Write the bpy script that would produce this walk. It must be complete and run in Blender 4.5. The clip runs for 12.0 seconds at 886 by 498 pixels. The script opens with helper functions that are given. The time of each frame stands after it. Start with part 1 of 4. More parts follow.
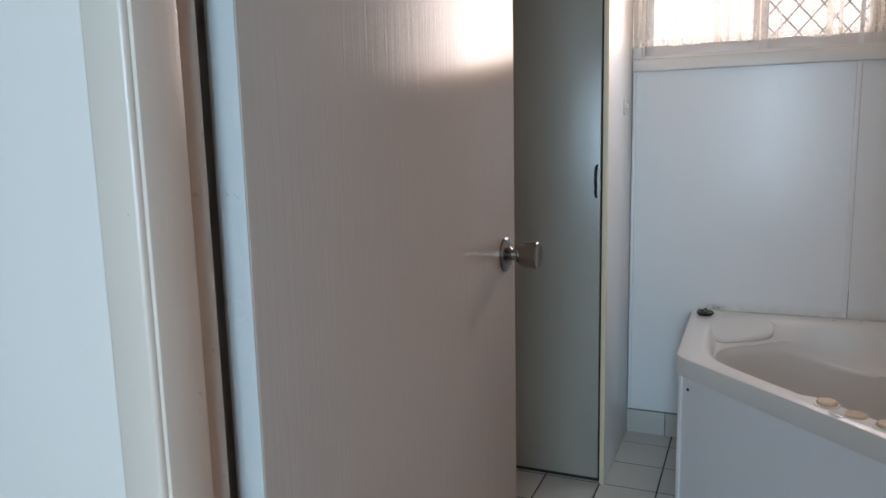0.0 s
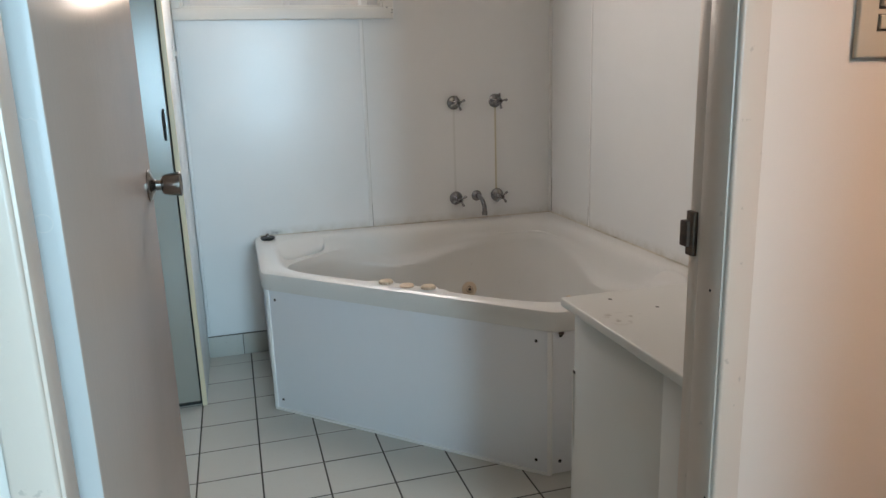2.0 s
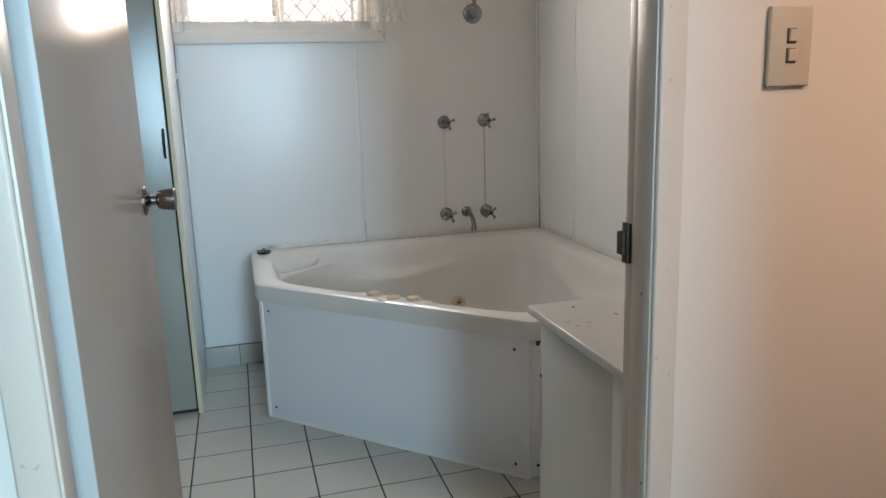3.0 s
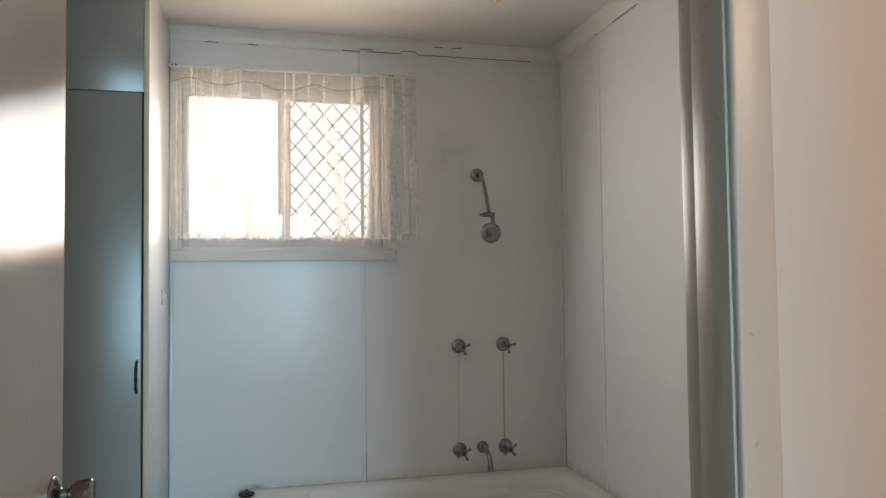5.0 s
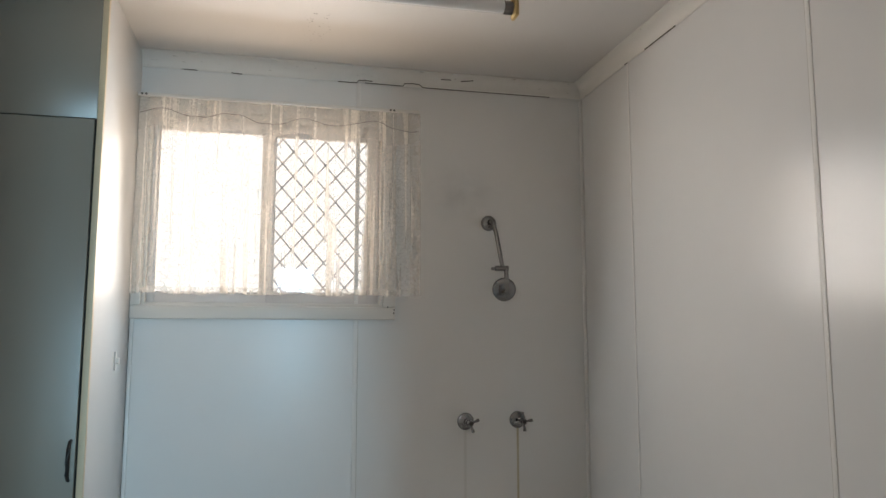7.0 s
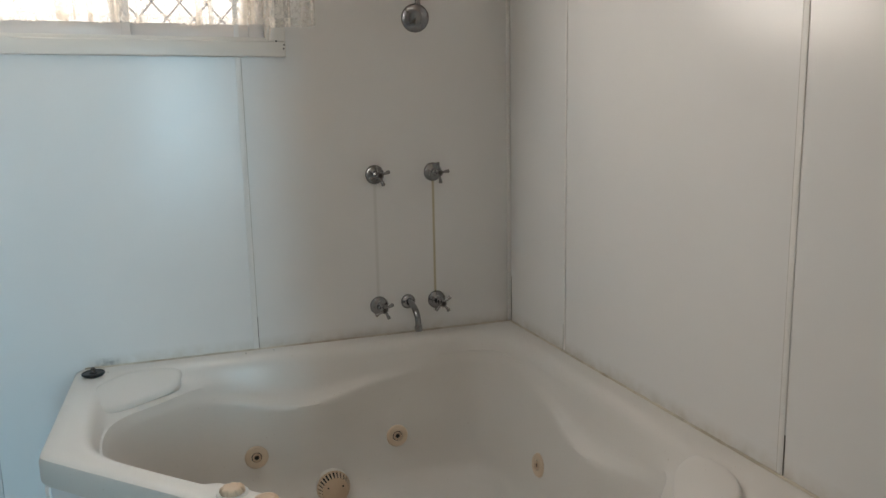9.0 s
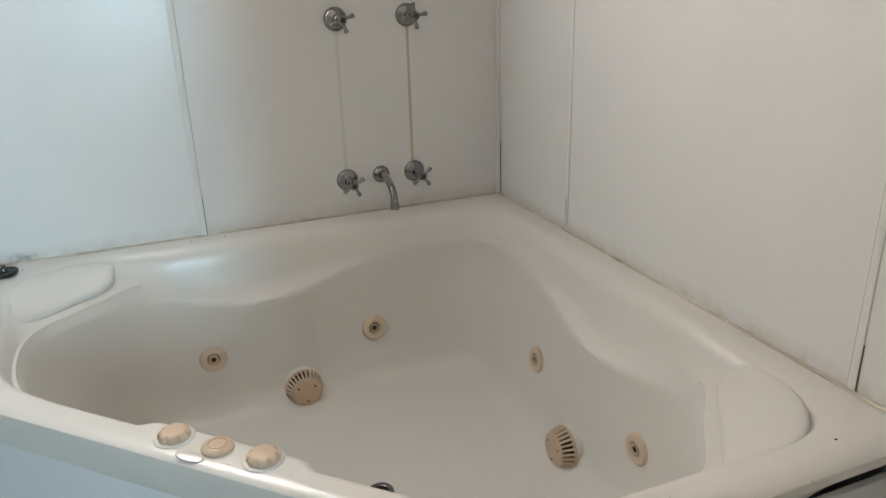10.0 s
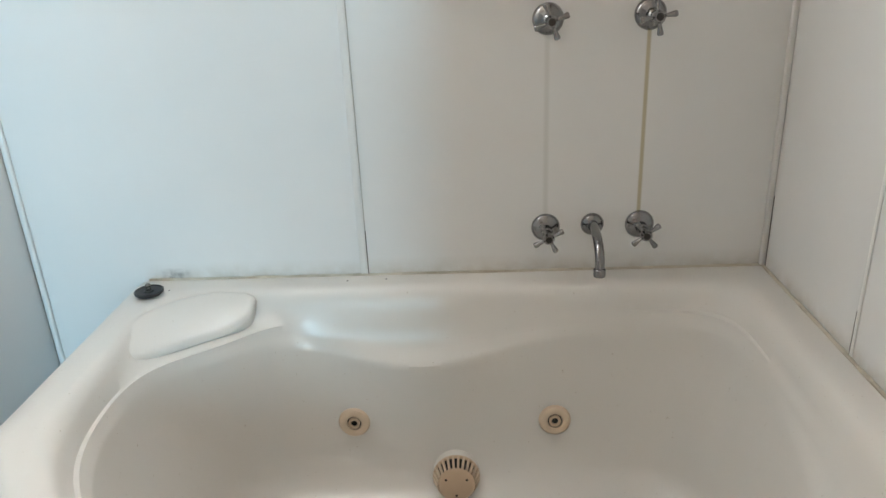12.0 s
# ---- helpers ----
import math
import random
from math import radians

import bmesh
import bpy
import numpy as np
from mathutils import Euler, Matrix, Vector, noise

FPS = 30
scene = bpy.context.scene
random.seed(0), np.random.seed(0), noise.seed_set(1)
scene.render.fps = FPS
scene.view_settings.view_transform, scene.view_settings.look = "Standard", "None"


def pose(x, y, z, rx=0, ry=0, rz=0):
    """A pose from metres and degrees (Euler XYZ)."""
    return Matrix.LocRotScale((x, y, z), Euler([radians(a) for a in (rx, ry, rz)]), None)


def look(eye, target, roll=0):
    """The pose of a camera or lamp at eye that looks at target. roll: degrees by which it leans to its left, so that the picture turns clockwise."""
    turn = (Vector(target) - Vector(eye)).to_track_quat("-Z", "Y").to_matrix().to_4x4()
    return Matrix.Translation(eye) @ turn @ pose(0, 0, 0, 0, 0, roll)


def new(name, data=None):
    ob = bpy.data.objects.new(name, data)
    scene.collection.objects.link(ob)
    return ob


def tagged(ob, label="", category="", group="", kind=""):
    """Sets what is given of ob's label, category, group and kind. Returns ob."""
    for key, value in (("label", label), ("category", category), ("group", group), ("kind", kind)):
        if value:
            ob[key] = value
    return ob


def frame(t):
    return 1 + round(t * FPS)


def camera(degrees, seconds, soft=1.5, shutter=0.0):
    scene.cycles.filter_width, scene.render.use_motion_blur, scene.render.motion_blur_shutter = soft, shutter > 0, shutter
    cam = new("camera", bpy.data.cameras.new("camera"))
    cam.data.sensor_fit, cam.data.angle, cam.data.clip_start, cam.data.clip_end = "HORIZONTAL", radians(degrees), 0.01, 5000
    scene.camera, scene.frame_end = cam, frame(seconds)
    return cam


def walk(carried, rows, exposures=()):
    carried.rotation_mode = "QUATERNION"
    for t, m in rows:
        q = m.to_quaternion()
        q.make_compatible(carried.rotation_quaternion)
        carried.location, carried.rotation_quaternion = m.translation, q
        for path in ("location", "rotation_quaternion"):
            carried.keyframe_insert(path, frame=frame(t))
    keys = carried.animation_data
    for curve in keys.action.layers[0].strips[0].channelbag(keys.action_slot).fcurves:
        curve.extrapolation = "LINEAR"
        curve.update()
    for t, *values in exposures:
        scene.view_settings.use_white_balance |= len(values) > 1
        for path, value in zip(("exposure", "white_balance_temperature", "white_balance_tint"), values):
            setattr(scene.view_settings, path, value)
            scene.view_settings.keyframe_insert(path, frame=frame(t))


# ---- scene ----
cam = camera(62.6, 12.0)
PATH = [
    (0, (-1.26, -3.029, 1.263), (-2.034, -1.211, 0.956), -1.3),
    (0.5, (-1.376, -3.048, 1.265), (-1.642, -1.097, 0.912), -0.8),
    (1, (-1.454, -3.103, 1.27), (-1.27, -1.145, 0.904), -1.5),
    (1.5, (-1.499, -3.234, 1.244), (-1.049, -1.33, 0.83), -2.0),
    (2, (-1.519, -3.356, 1.244), (-0.992, -1.484, 0.778), -1.8),
    (2.5, (-1.502, -3.46, 1.239), (-0.981, -1.589, 0.76), -1.4),
    (3, (-1.484, -3.487, 1.255), (-0.965, -1.602, 0.835), -1.8),
    (3.5, (-1.483, -3.424, 1.286), (-0.94, -1.519, 1.008), -2.3),
    (3.7, (-1.478, -3.381, 1.302), (-0.934, -1.469, 1.082), -2.5),
    (5.3, (-1.295, -3.097, 1.422), (-0.852, -1.152, 1.571), -0.2),
    (5.5, (-1.289, -3.061, 1.415), (-0.862, -1.117, 1.611), -0.2),
    (6, (-1.295, -2.934, 1.431), (-0.871, -0.997, 1.698), -0.3),
    (6.5, (-1.274, -2.827, 1.437), (-0.839, -0.896, 1.721), -0.3),
    (6.7, (-1.243, -2.786, 1.445), (-0.811, -0.853, 1.716), -0.1),
    (8.5, (-1.112, -2.568, 1.304), (-0.575, -0.646, 1.17), -0.6),
    (9, (-1.095, -2.413, 1.266), (-0.45, -0.549, 0.936), -1.2),
    (9.5, (-1.077, -2.22, 1.245), (-0.372, -0.43, 0.7), -2.1),
    (9.8, (-1.042, -2.113, 1.233), (-0.342, -0.363, 0.566), -1.9),
    (10, (-1.017, -2.047, 1.225), (-0.325, -0.31, 0.514), -1.7),
    (10.5, (-0.966, -1.906, 1.204), (-0.326, -0.186, 0.409), -1.7),
    (11, (-0.911, -1.734, 1.2), (-0.389, 0.006, 0.364), -3.1),
    (11.5, (-0.818, -1.624, 1.213), (-0.508, 0.179, 0.405), -3.0),
    (11.8, (-0.715, -1.581, 1.235), (-0.623, 0.26, 0.458), -2.7),
    (12, (-0.66, -1.563, 1.248), (-0.75, 0.286, 0.493), -2.6),
]
walk(cam, [(t, look(eye, target, roll)) for t, eye, target, roll in PATH],
     [(0, 0.0, 6900, 20), (0.5, 0.28, 6950, 20), (1, 0.34, 6950, 16), (2.5, 0.42, 6800, 12), (3.7, 0.12, 6700, 10), (5.5, -0.10, 6700, 9), (6.7, -0.12, 6650, 9),
      (8.5, -0.10, 6850, 9), (9.5, 0.64, 6950, 9), (10.5, 0.78, 6800, 8), (12, 0.98, 6800, 8)])

# ---- world and lights ----
world = bpy.data.worlds.new("sky")
scene.world = world
world.use_nodes = True
wn = world.node_tree.nodes
sky = wn.new("ShaderNodeTexSky")
sky.sky_type = "NISHITA"
sky.sun_disc = False
sky.sun_elevation, sky.sun_rotation = radians(52), radians(200)
world.node_tree.links.new(sky.outputs[0], wn["Background"].inputs[0])
wn["Background"].inputs[1].default_value = 0.10

SUN, WIN, GROUND, HALL, WARM = 3.5, 8.0, 3.8, 158, 5.0


def lamp(name, kind, m, energy, color, sx=1.0, sy=1.0, spread=180):
    data = bpy.data.lights.new(name, kind)
    data.energy, data.color = energy, color
    if kind == "AREA":
        data.shape, data.size, data.size_y, data.spread = "RECTANGLE", sx, sy, radians(spread)
    ob = new(name, data)
    ob.matrix_world = m
    return ob


sun = lamp("sun", "SUN", pose(0, 0, 6, 38, 0, 20), SUN, (1.0, 0.93, 0.82))
sun.data.angle = radians(0.5)
# daylight in the openings
lamp("window_daylight", "AREA", look((-1.20, -0.195, 1.89), (-1.18, -1.0, 1.64)), WIN, (0.88, 0.93, 1.0), 0.62, 0.58)
lamp("window_ground_light", "AREA", look((-1.20, -0.195, 1.84), (-1.18, -1.0, 2.03)), GROUND, (1.0, 0.74, 0.54), 0.62, 0.58)
lamp("outer_window_daylight", "AREA", look((-1.25, 0.125, 1.90), (-1.25, -1.0, 1.90)), 5.0, (1.0, 0.82, 0.66), 0.80, 0.66)
lamp("far_window_daylight", "AREA", look((-0.75, -6.0, 1.55), (-1.25, 0.0, 1.1)), HALL, (0.46, 0.77, 1.0), 0.95, 1.9)
# unseen warm fill, added to tint the hall wall right of the doorway
lamp("warm_wall_fill", "AREA", look((-0.15, -3.85, 2.30), (-0.42, -2.56, 1.15)), WARM, (1.0, 0.68, 0.50), 0.5, 0.5, 80)


# ---- materials ----
def sock(n, key, value):
    n.inputs[key].default_value = value


class Mat:
    """A principled material with the nodes that vary it."""

    def __init__(self, name, color, rough=0.5, metal=0.0, **more):
        self.m = bpy.data.materials.new(name)
        self.m.use_nodes = True
        self.t = self.m.node_tree
        self.b = self.t.nodes["Principled BSDF"]
        self.color = color
        sock(self.b, "Base Color", (*color, 1))
        sock(self.b, "Roughness", rough)
        sock(self.b, "Metallic", metal)
        self.rough = rough
        for k, v in more.items():
            sock(self.b, k.replace("_", " "), v)
        self.col = None
        self.height = None

    def node(self, kind, **props):
        n = self.t.nodes.new("ShaderNode" + kind)
        for k, v in props.items():
            if k == "blend_type":
                n.blend_type = v
            elif k == "operation":
                n.operation = v
            elif k == "data_type":
                n.data_type = v
        return n

    def link(self, a, b):
        self.t.links.new(a, b)

    def coords(self, scale=(1, 1, 1)):
        g = self.node("NewGeometry")
        mp = self.node("Mapping")
        sock(mp, "Scale", scale)
        self.link(g.outputs["Position"], mp.inputs[0])
        return mp.outputs[0]

    def noise(self, scale, stretch=(1, 1, 1), detail=4, rough=0.55, lo=0.25, hi=0.75):
        n = self.node("TexNoise")
        self.link(self.coords(stretch), n.inputs["Vector"])
        sock(n, "Scale", scale)
        sock(n, "Detail", detail)
        sock(n, "Roughness", rough)
        r = self.node("MapRange")
        self.link(n.outputs[0], r.inputs[0])
        sock(r, 1, lo)
        sock(r, 2, hi)
        return r.outputs[0]

    def mix(self, fac, color, amount=1.0):
        """Lay a colour over what is there, as far as fac says."""
        mul = self.node("Math", operation="MULTIPLY")
        self.link(fac, mul.inputs[0])
        sock(mul, 1, amount)
        mx = self.node("Mix", data_type="RGBA")
        self.link(mul.outputs[0], mx.inputs[0])
        if self.col:
            self.link(self.col, mx.inputs[6])
        else:
            mx.inputs[6].default_value = (*self.color, 1)
        mx.inputs[7].default_value = (*color, 1)
        self.col = mx.outputs[2]
        self.link(self.col, self.b.inputs["Base Color"])
        return self

    def gloss(self, fac, lo, hi):
        r = self.node("MapRange")
        self.link(fac, r.inputs[0])
        sock(r, 3, lo)
        sock(r, 4, hi)
        self.link(r.outputs[0], self.b.inputs["Roughness"])
        return self

    def bump(self, fac, depth):
        n = self.node("Bump")
        sock(n, "Strength", 0.6)
        sock(n, "Distance", depth)
        self.link(fac, n.inputs["Height"])
        if self.height:
            self.link(self.height, n.inputs["Normal"])
        self.height = n.outputs[0]
        self.link(self.height, self.b.inputs["Normal"])
        return self

    def band(self, axis, centre, half, soft):
        """1 near centre along a world axis, 0 away from it."""
        g = self.node("NewGeometry")
        s = self.node("SeparateXYZ")
        self.link(g.outputs["Position"], s.inputs[0])
        sub = self.node("Math", operation="SUBTRACT")
        self.link(s.outputs[axis], sub.inputs[0])
        sock(sub, 1, centre)
        ab = self.node("Math", operation="ABSOLUTE")
        self.link(sub.outputs[0], ab.inputs[0])
        r = self.node("MapRange")
        self.link(ab.outputs[0], r.inputs[0])
        sock(r, 1, half)
        sock(r, 2, half + soft)
        sock(r, 3, 1)
        sock(r, 4, 0)
        return r.outputs[0]

    def times(self, *facs):
        out = facs[0]
        for f in facs[1:]:
            m = self.node("Math", operation="MULTIPLY")
            self.link(out, m.inputs[0])
            self.link(f, m.inputs[1])
            out = m.outputs[0]
        return out


def painted(name, color, rough, streak=0.0):
    a = Mat(name, color, rough)
    dark = tuple(c * 0.86 for c in color)
    a.mix(a.noise(1.3, detail=3, lo=0.2, hi=0.8), dark, 0.22)
    a.mix(a.noise(9, detail=6, lo=0.3, hi=0.9), tuple(c * 0.8 for c in color), 0.10)
    a.gloss(a.noise(4, detail=5, lo=0.2, hi=0.8), rough, rough + 0.06)
    a.bump(a.noise(260, detail=2, lo=0, hi=1), 0.0002)
    a.bump(a.noise(3.5, detail=2, lo=0, hi=1), 0.002)
    if streak:
        a.bump(a.noise(160, stretch=(1, 1, 0.03), detail=3, lo=0, hi=1), streak)
    return a


wall_mat = painted("wall_sheet_paint", (0.775, 0.775, 0.765), 0.213)
sock(wall_mat.b, "Specular IOR Level", 0.42)
streak = wall_mat.times(wall_mat.band(0, -0.2925, 0.0026, 0.0030), wall_mat.band(2, 0.875, 0.215, 0.01), wall_mat.band(1, 0.0, 0.03, 0.002))
wall_mat.mix(streak, (0.42, 0.36, 0.20), 0.75)
faint = wall_mat.times(wall_mat.band(0, -0.501, 0.002, 0.006), wall_mat.band(2, 0.86, 0.20, 0.05), wall_mat.band(1, 0.0, 0.03, 0.002))
wall_mat.mix(faint, (0.50, 0.50, 0.46), 0.35)
grime = wall_mat.times(wall_mat.band(0, -0.70, 0.72, 0.03), wall_mat.band(2, 0.55, 0.008, 0.035), wall_mat.noise(24, detail=6))
wall_mat.mix(grime, (0.45, 0.40, 0.30), 0.5)
smudge = wall_mat.times(wall_mat.band(0, -0.52, 0.02, 0.16), wall_mat.band(2, 1.99, 0.01, 0.13), wall_mat.band(1, 0.0, 0.03, 0.002), wall_mat.noise(11, detail=5))
wall_mat.mix(smudge, (0.40, 0.40, 0.39), 0.45)
plug_stain = wall_mat.times(wall_mat.band(0, -1.375, 0.012, 0.030), wall_mat.band(2, 0.560, 0.006, 0.014), wall_mat.band(1, 0.0, 0.03, 0.002), wall_mat.noise(60, detail=4))
wall_mat.mix(plug_stain, (0.10, 0.10, 0.10), 0.8)
strip_mat = painted("joint_strip_paint", (0.80, 0.79, 0.77), 0.35)
seam_mat = Mat("dark_seam", (0.10, 0.09, 0.075), 0.7)
grey_seam_mat = Mat("grey_seam", (0.46, 0.44, 0.40), 0.7)
pale_seam_mat = Mat("pale_seam", (0.48, 0.46, 0.42), 0.7)
ceiling_mat = painted("ceiling_paint", (0.64, 0.625, 0.605), 0.45)
ceiling_mat.mix(ceiling_mat.times(ceiling_mat.noise(90, detail=2, lo=0.66, hi=0.70), ceiling_mat.band(0, -1.10, 0.02, 0.03), ceiling_mat.band(1, -0.45, 0.10, 0.15)), (0.08, 0.07, 0.06), 0.9)
cornice_mat = painted("cornice_paint", (0.77, 0.75, 0.71), 0.40)
cornice_mat.mix(cornice_mat.noise(30, stretch=(1, 1, 5), detail=8, lo=0.66, hi=0.74), (0.25, 0.22, 0.18), 0.5)
trim_mat = painted("window_trim_paint", (0.74, 0.70, 0.65), 0.32)
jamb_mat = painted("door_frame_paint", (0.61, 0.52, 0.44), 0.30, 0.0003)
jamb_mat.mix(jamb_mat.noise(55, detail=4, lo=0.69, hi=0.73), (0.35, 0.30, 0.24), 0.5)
door_mat = painted("door_gloss_paint", (0.40, 0.33, 0.285), 0.20, 0.0009)
sock(door_mat.b, "Specular IOR Level", 0.24)
sock(door_mat.b, "Anisotropic", 0.85)
tangent = door_mat.node("Tangent")
tangent.direction_type, tangent.axis = "RADIAL", "Z"
door_mat.link(tangent.outputs[0], door_mat.b.inputs["Tangent"])
# paler, cooler copy of the door paint: daylight on the hinge edge as colour
door_edge_lit_mat = painted("door_edge_lit_paint", (0.45, 0.46, 0.45), 0.3, 0.0003)
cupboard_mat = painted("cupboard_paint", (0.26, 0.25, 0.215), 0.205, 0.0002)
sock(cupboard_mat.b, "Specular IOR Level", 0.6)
cream_mat = painted("cream_edge_paint", (0.66, 0.57, 0.40), 0.4)
hall_mat = painted("hall_wall_paint", (0.70, 0.64, 0.58), 0.42)
bath_mat = Mat("bath_acrylic", (0.70, 0.68, 0.645), 0.3, Coat_Weight=0.25, Coat_Roughness=0.15)
bath_mat.mix(bath_mat.noise(2.2, detail=4, lo=0.2, hi=0.8), (0.65, 0.62, 0.57), 0.3)
bath_mat.mix(bath_mat.noise(150, detail=2, lo=0.72, hi=0.76), (0.35, 0.28, 0.2), 0.5)
bath_mat.gloss(bath_mat.noise(6, detail=6), 0.285, 0.33)
panel_mat = Mat("bath_panel_laminate", (0.77, 0.78, 0.80), 0.26)
panel_mat.mix(panel_mat.noise(2, detail=4, lo=0.2, hi=0.8), (0.73, 0.74, 0.765), 0.25)
panel_mat.gloss(panel_mat.noise(7, detail=5), 0.29, 0.34)
beige_mat = Mat("aged_beige_plastic", (0.60, 0.45, 0.32), 0.35)
beige_mat.mix(beige_mat.noise(40, detail=5), (0.50, 0.36, 0.24), 0.4)
beige_pale = Mat("pale_beige_plastic", (0.66, 0.53, 0.40), 0.32)
beige_pale.mix(beige_pale.noise(30, detail=4), (0.56, 0.44, 0.30), 0.4)
chrome_mat = Mat("chrome", (0.26, 0.26, 0.265), 0.12, 1.0)
chrome_mat.gloss(chrome_mat.noise(60, detail=4), 0.07, 0.22)
badge_mat = Mat("silver_badge", (0.62, 0.61, 0.60), 0.35, 0.6)
steel_mat = Mat("brushed_steel", (0.24, 0.225, 0.21), 0.22, 1.0)
steel_mat.bump(steel_mat.noise(300, stretch=(0.05, 1, 1), detail=2), 0.0002)
rust_mat = Mat("rusted_strike", (0.045, 0.03, 0.022), 0.65, 0.2)
rust_mat.mix(rust_mat.noise(120, detail=5), (0.16, 0.085, 0.045), 0.5)
black_mat = Mat("black_rubber", (0.010, 0.010, 0.011), 0.42)
hole_mat = Mat("dark_hole", (0.02, 0.018, 0.015), 0.8)
tile_mat = Mat("floor_tile_glaze", (0.48, 0.475, 0.435), 0.22)
info = tile_mat.node("ObjectInfo")
tile_mat.mix(info.outputs["Random"], (0.46, 0.445, 0.40), 0.6)
tile_mat.mix(tile_mat.noise(14, detail=7, lo=0.3, hi=0.9), (0.46, 0.44, 0.39), 0.3)
tile_mat.mix(tile_mat.noise(70, detail=3, lo=0.64, hi=0.74), (0.33, 0.31, 0.27), 0.35)
tile_mat.gloss(tile_mat.noise(12, detail=6), 0.285, 0.38)
grout_mat = Mat("dark_grout", (0.045, 0.04, 0.033), 0.85)
grout_mat.mix(grout_mat.noise(20, detail=6), (0.08, 0.072, 0.058), 0.7)
carpet_mat = Mat("hall_floor_timber", (0.22, 0.12, 0.06), 0.4)
carpet_mat.mix(carpet_mat.noise(8, stretch=(1, 12, 1), detail=5), (0.14, 0.07, 0.035), 0.8)
vanity_mat = painted("vanity_laminate", (0.60, 0.585, 0.54), 0.30)
vtop_mat = Mat("vanity_top_laminate", (0.66, 0.645, 0.60), 0.3)
stain = vtop_mat.times(vtop_mat.noise(38, detail=6, lo=0.52, hi=0.62), vtop_mat.band(0, -0.80, 0.025, 0.02), vtop_mat.band(1, -2.13, 0.02, 0.02))
vtop_mat.mix(stain, (0.22, 0.17, 0.11), 0.8)
vtop_mat.mix(vtop_mat.noise(3, detail=5, lo=0.2, hi=0.8), (0.60, 0.58, 0.54), 0.4)
sealant_mat = Mat("stained_sealant", (0.60, 0.55, 0.46), 0.5)
sealant_mat.mix(sealant_mat.noise(5, detail=8, rough=0.7, lo=0.44, hi=0.66), (0.20, 0.15, 0.09), 0.7)
switch_mat = Mat("cream_switch_plastic", (0.54, 0.48, 0.39), 0.35)
alu_mat = Mat("white_window_frame", (0.66, 0.63, 0.61), 0.35)
mesh_mat = Mat("grey_security_mesh", (0.32, 0.33, 0.36), 0.5)
tube_mat = Mat("fluorescent_tube_glass", (0.88, 0.88, 0.88), 0.15, Coat_Weight=1.0)
fitting_mat = Mat("enamelled_fitting", (0.74, 0.72, 0.68), 0.17)
yellow_mat = Mat("yellowed_plastic", (0.55, 0.40, 0.17), 0.4)
outside_mat = Mat("sunlit_ground", (0.35, 0.24, 0.16), 0.9)
outside_mat.mix(outside_mat.noise(4, detail=6), (0.22, 0.16, 0.10), 0.8)

glass_mat = bpy.data.materials.new("window_glass")
glass_mat.use_nodes = True
gt = glass_mat.node_tree
gt.nodes.clear()
g_out, g_tr, g_gl, g_mx = (gt.nodes.new("ShaderNode" + k) for k in ("OutputMaterial", "BsdfTransparent", "BsdfGlossy", "MixShader"))
g_gl.inputs["Roughness"].default_value = 0.02
g_mx.inputs[0].default_value = 0.06
gt.links.new(g_tr.outputs[0], g_mx.inputs[1])
gt.links.new(g_gl.outputs[0], g_mx.inputs[2])
gt.links.new(g_mx.outputs[0], g_out.inputs[0])

# bright haze behind the window
haze = bpy.data.materials.new("bright_sky_haze")
haze.use_nodes = True
ht = haze.node_tree
ht.nodes.clear()
h_out, h_em = ht.nodes.new("ShaderNodeOutputMaterial"), ht.nodes.new("ShaderNodeEmission")
h_em.inputs[0].default_value = (1.0, 0.98, 0.96, 1)
h_em.inputs[1].default_value = 1.3
ht.links.new(h_em.outputs[0], h_out.inputs[0])


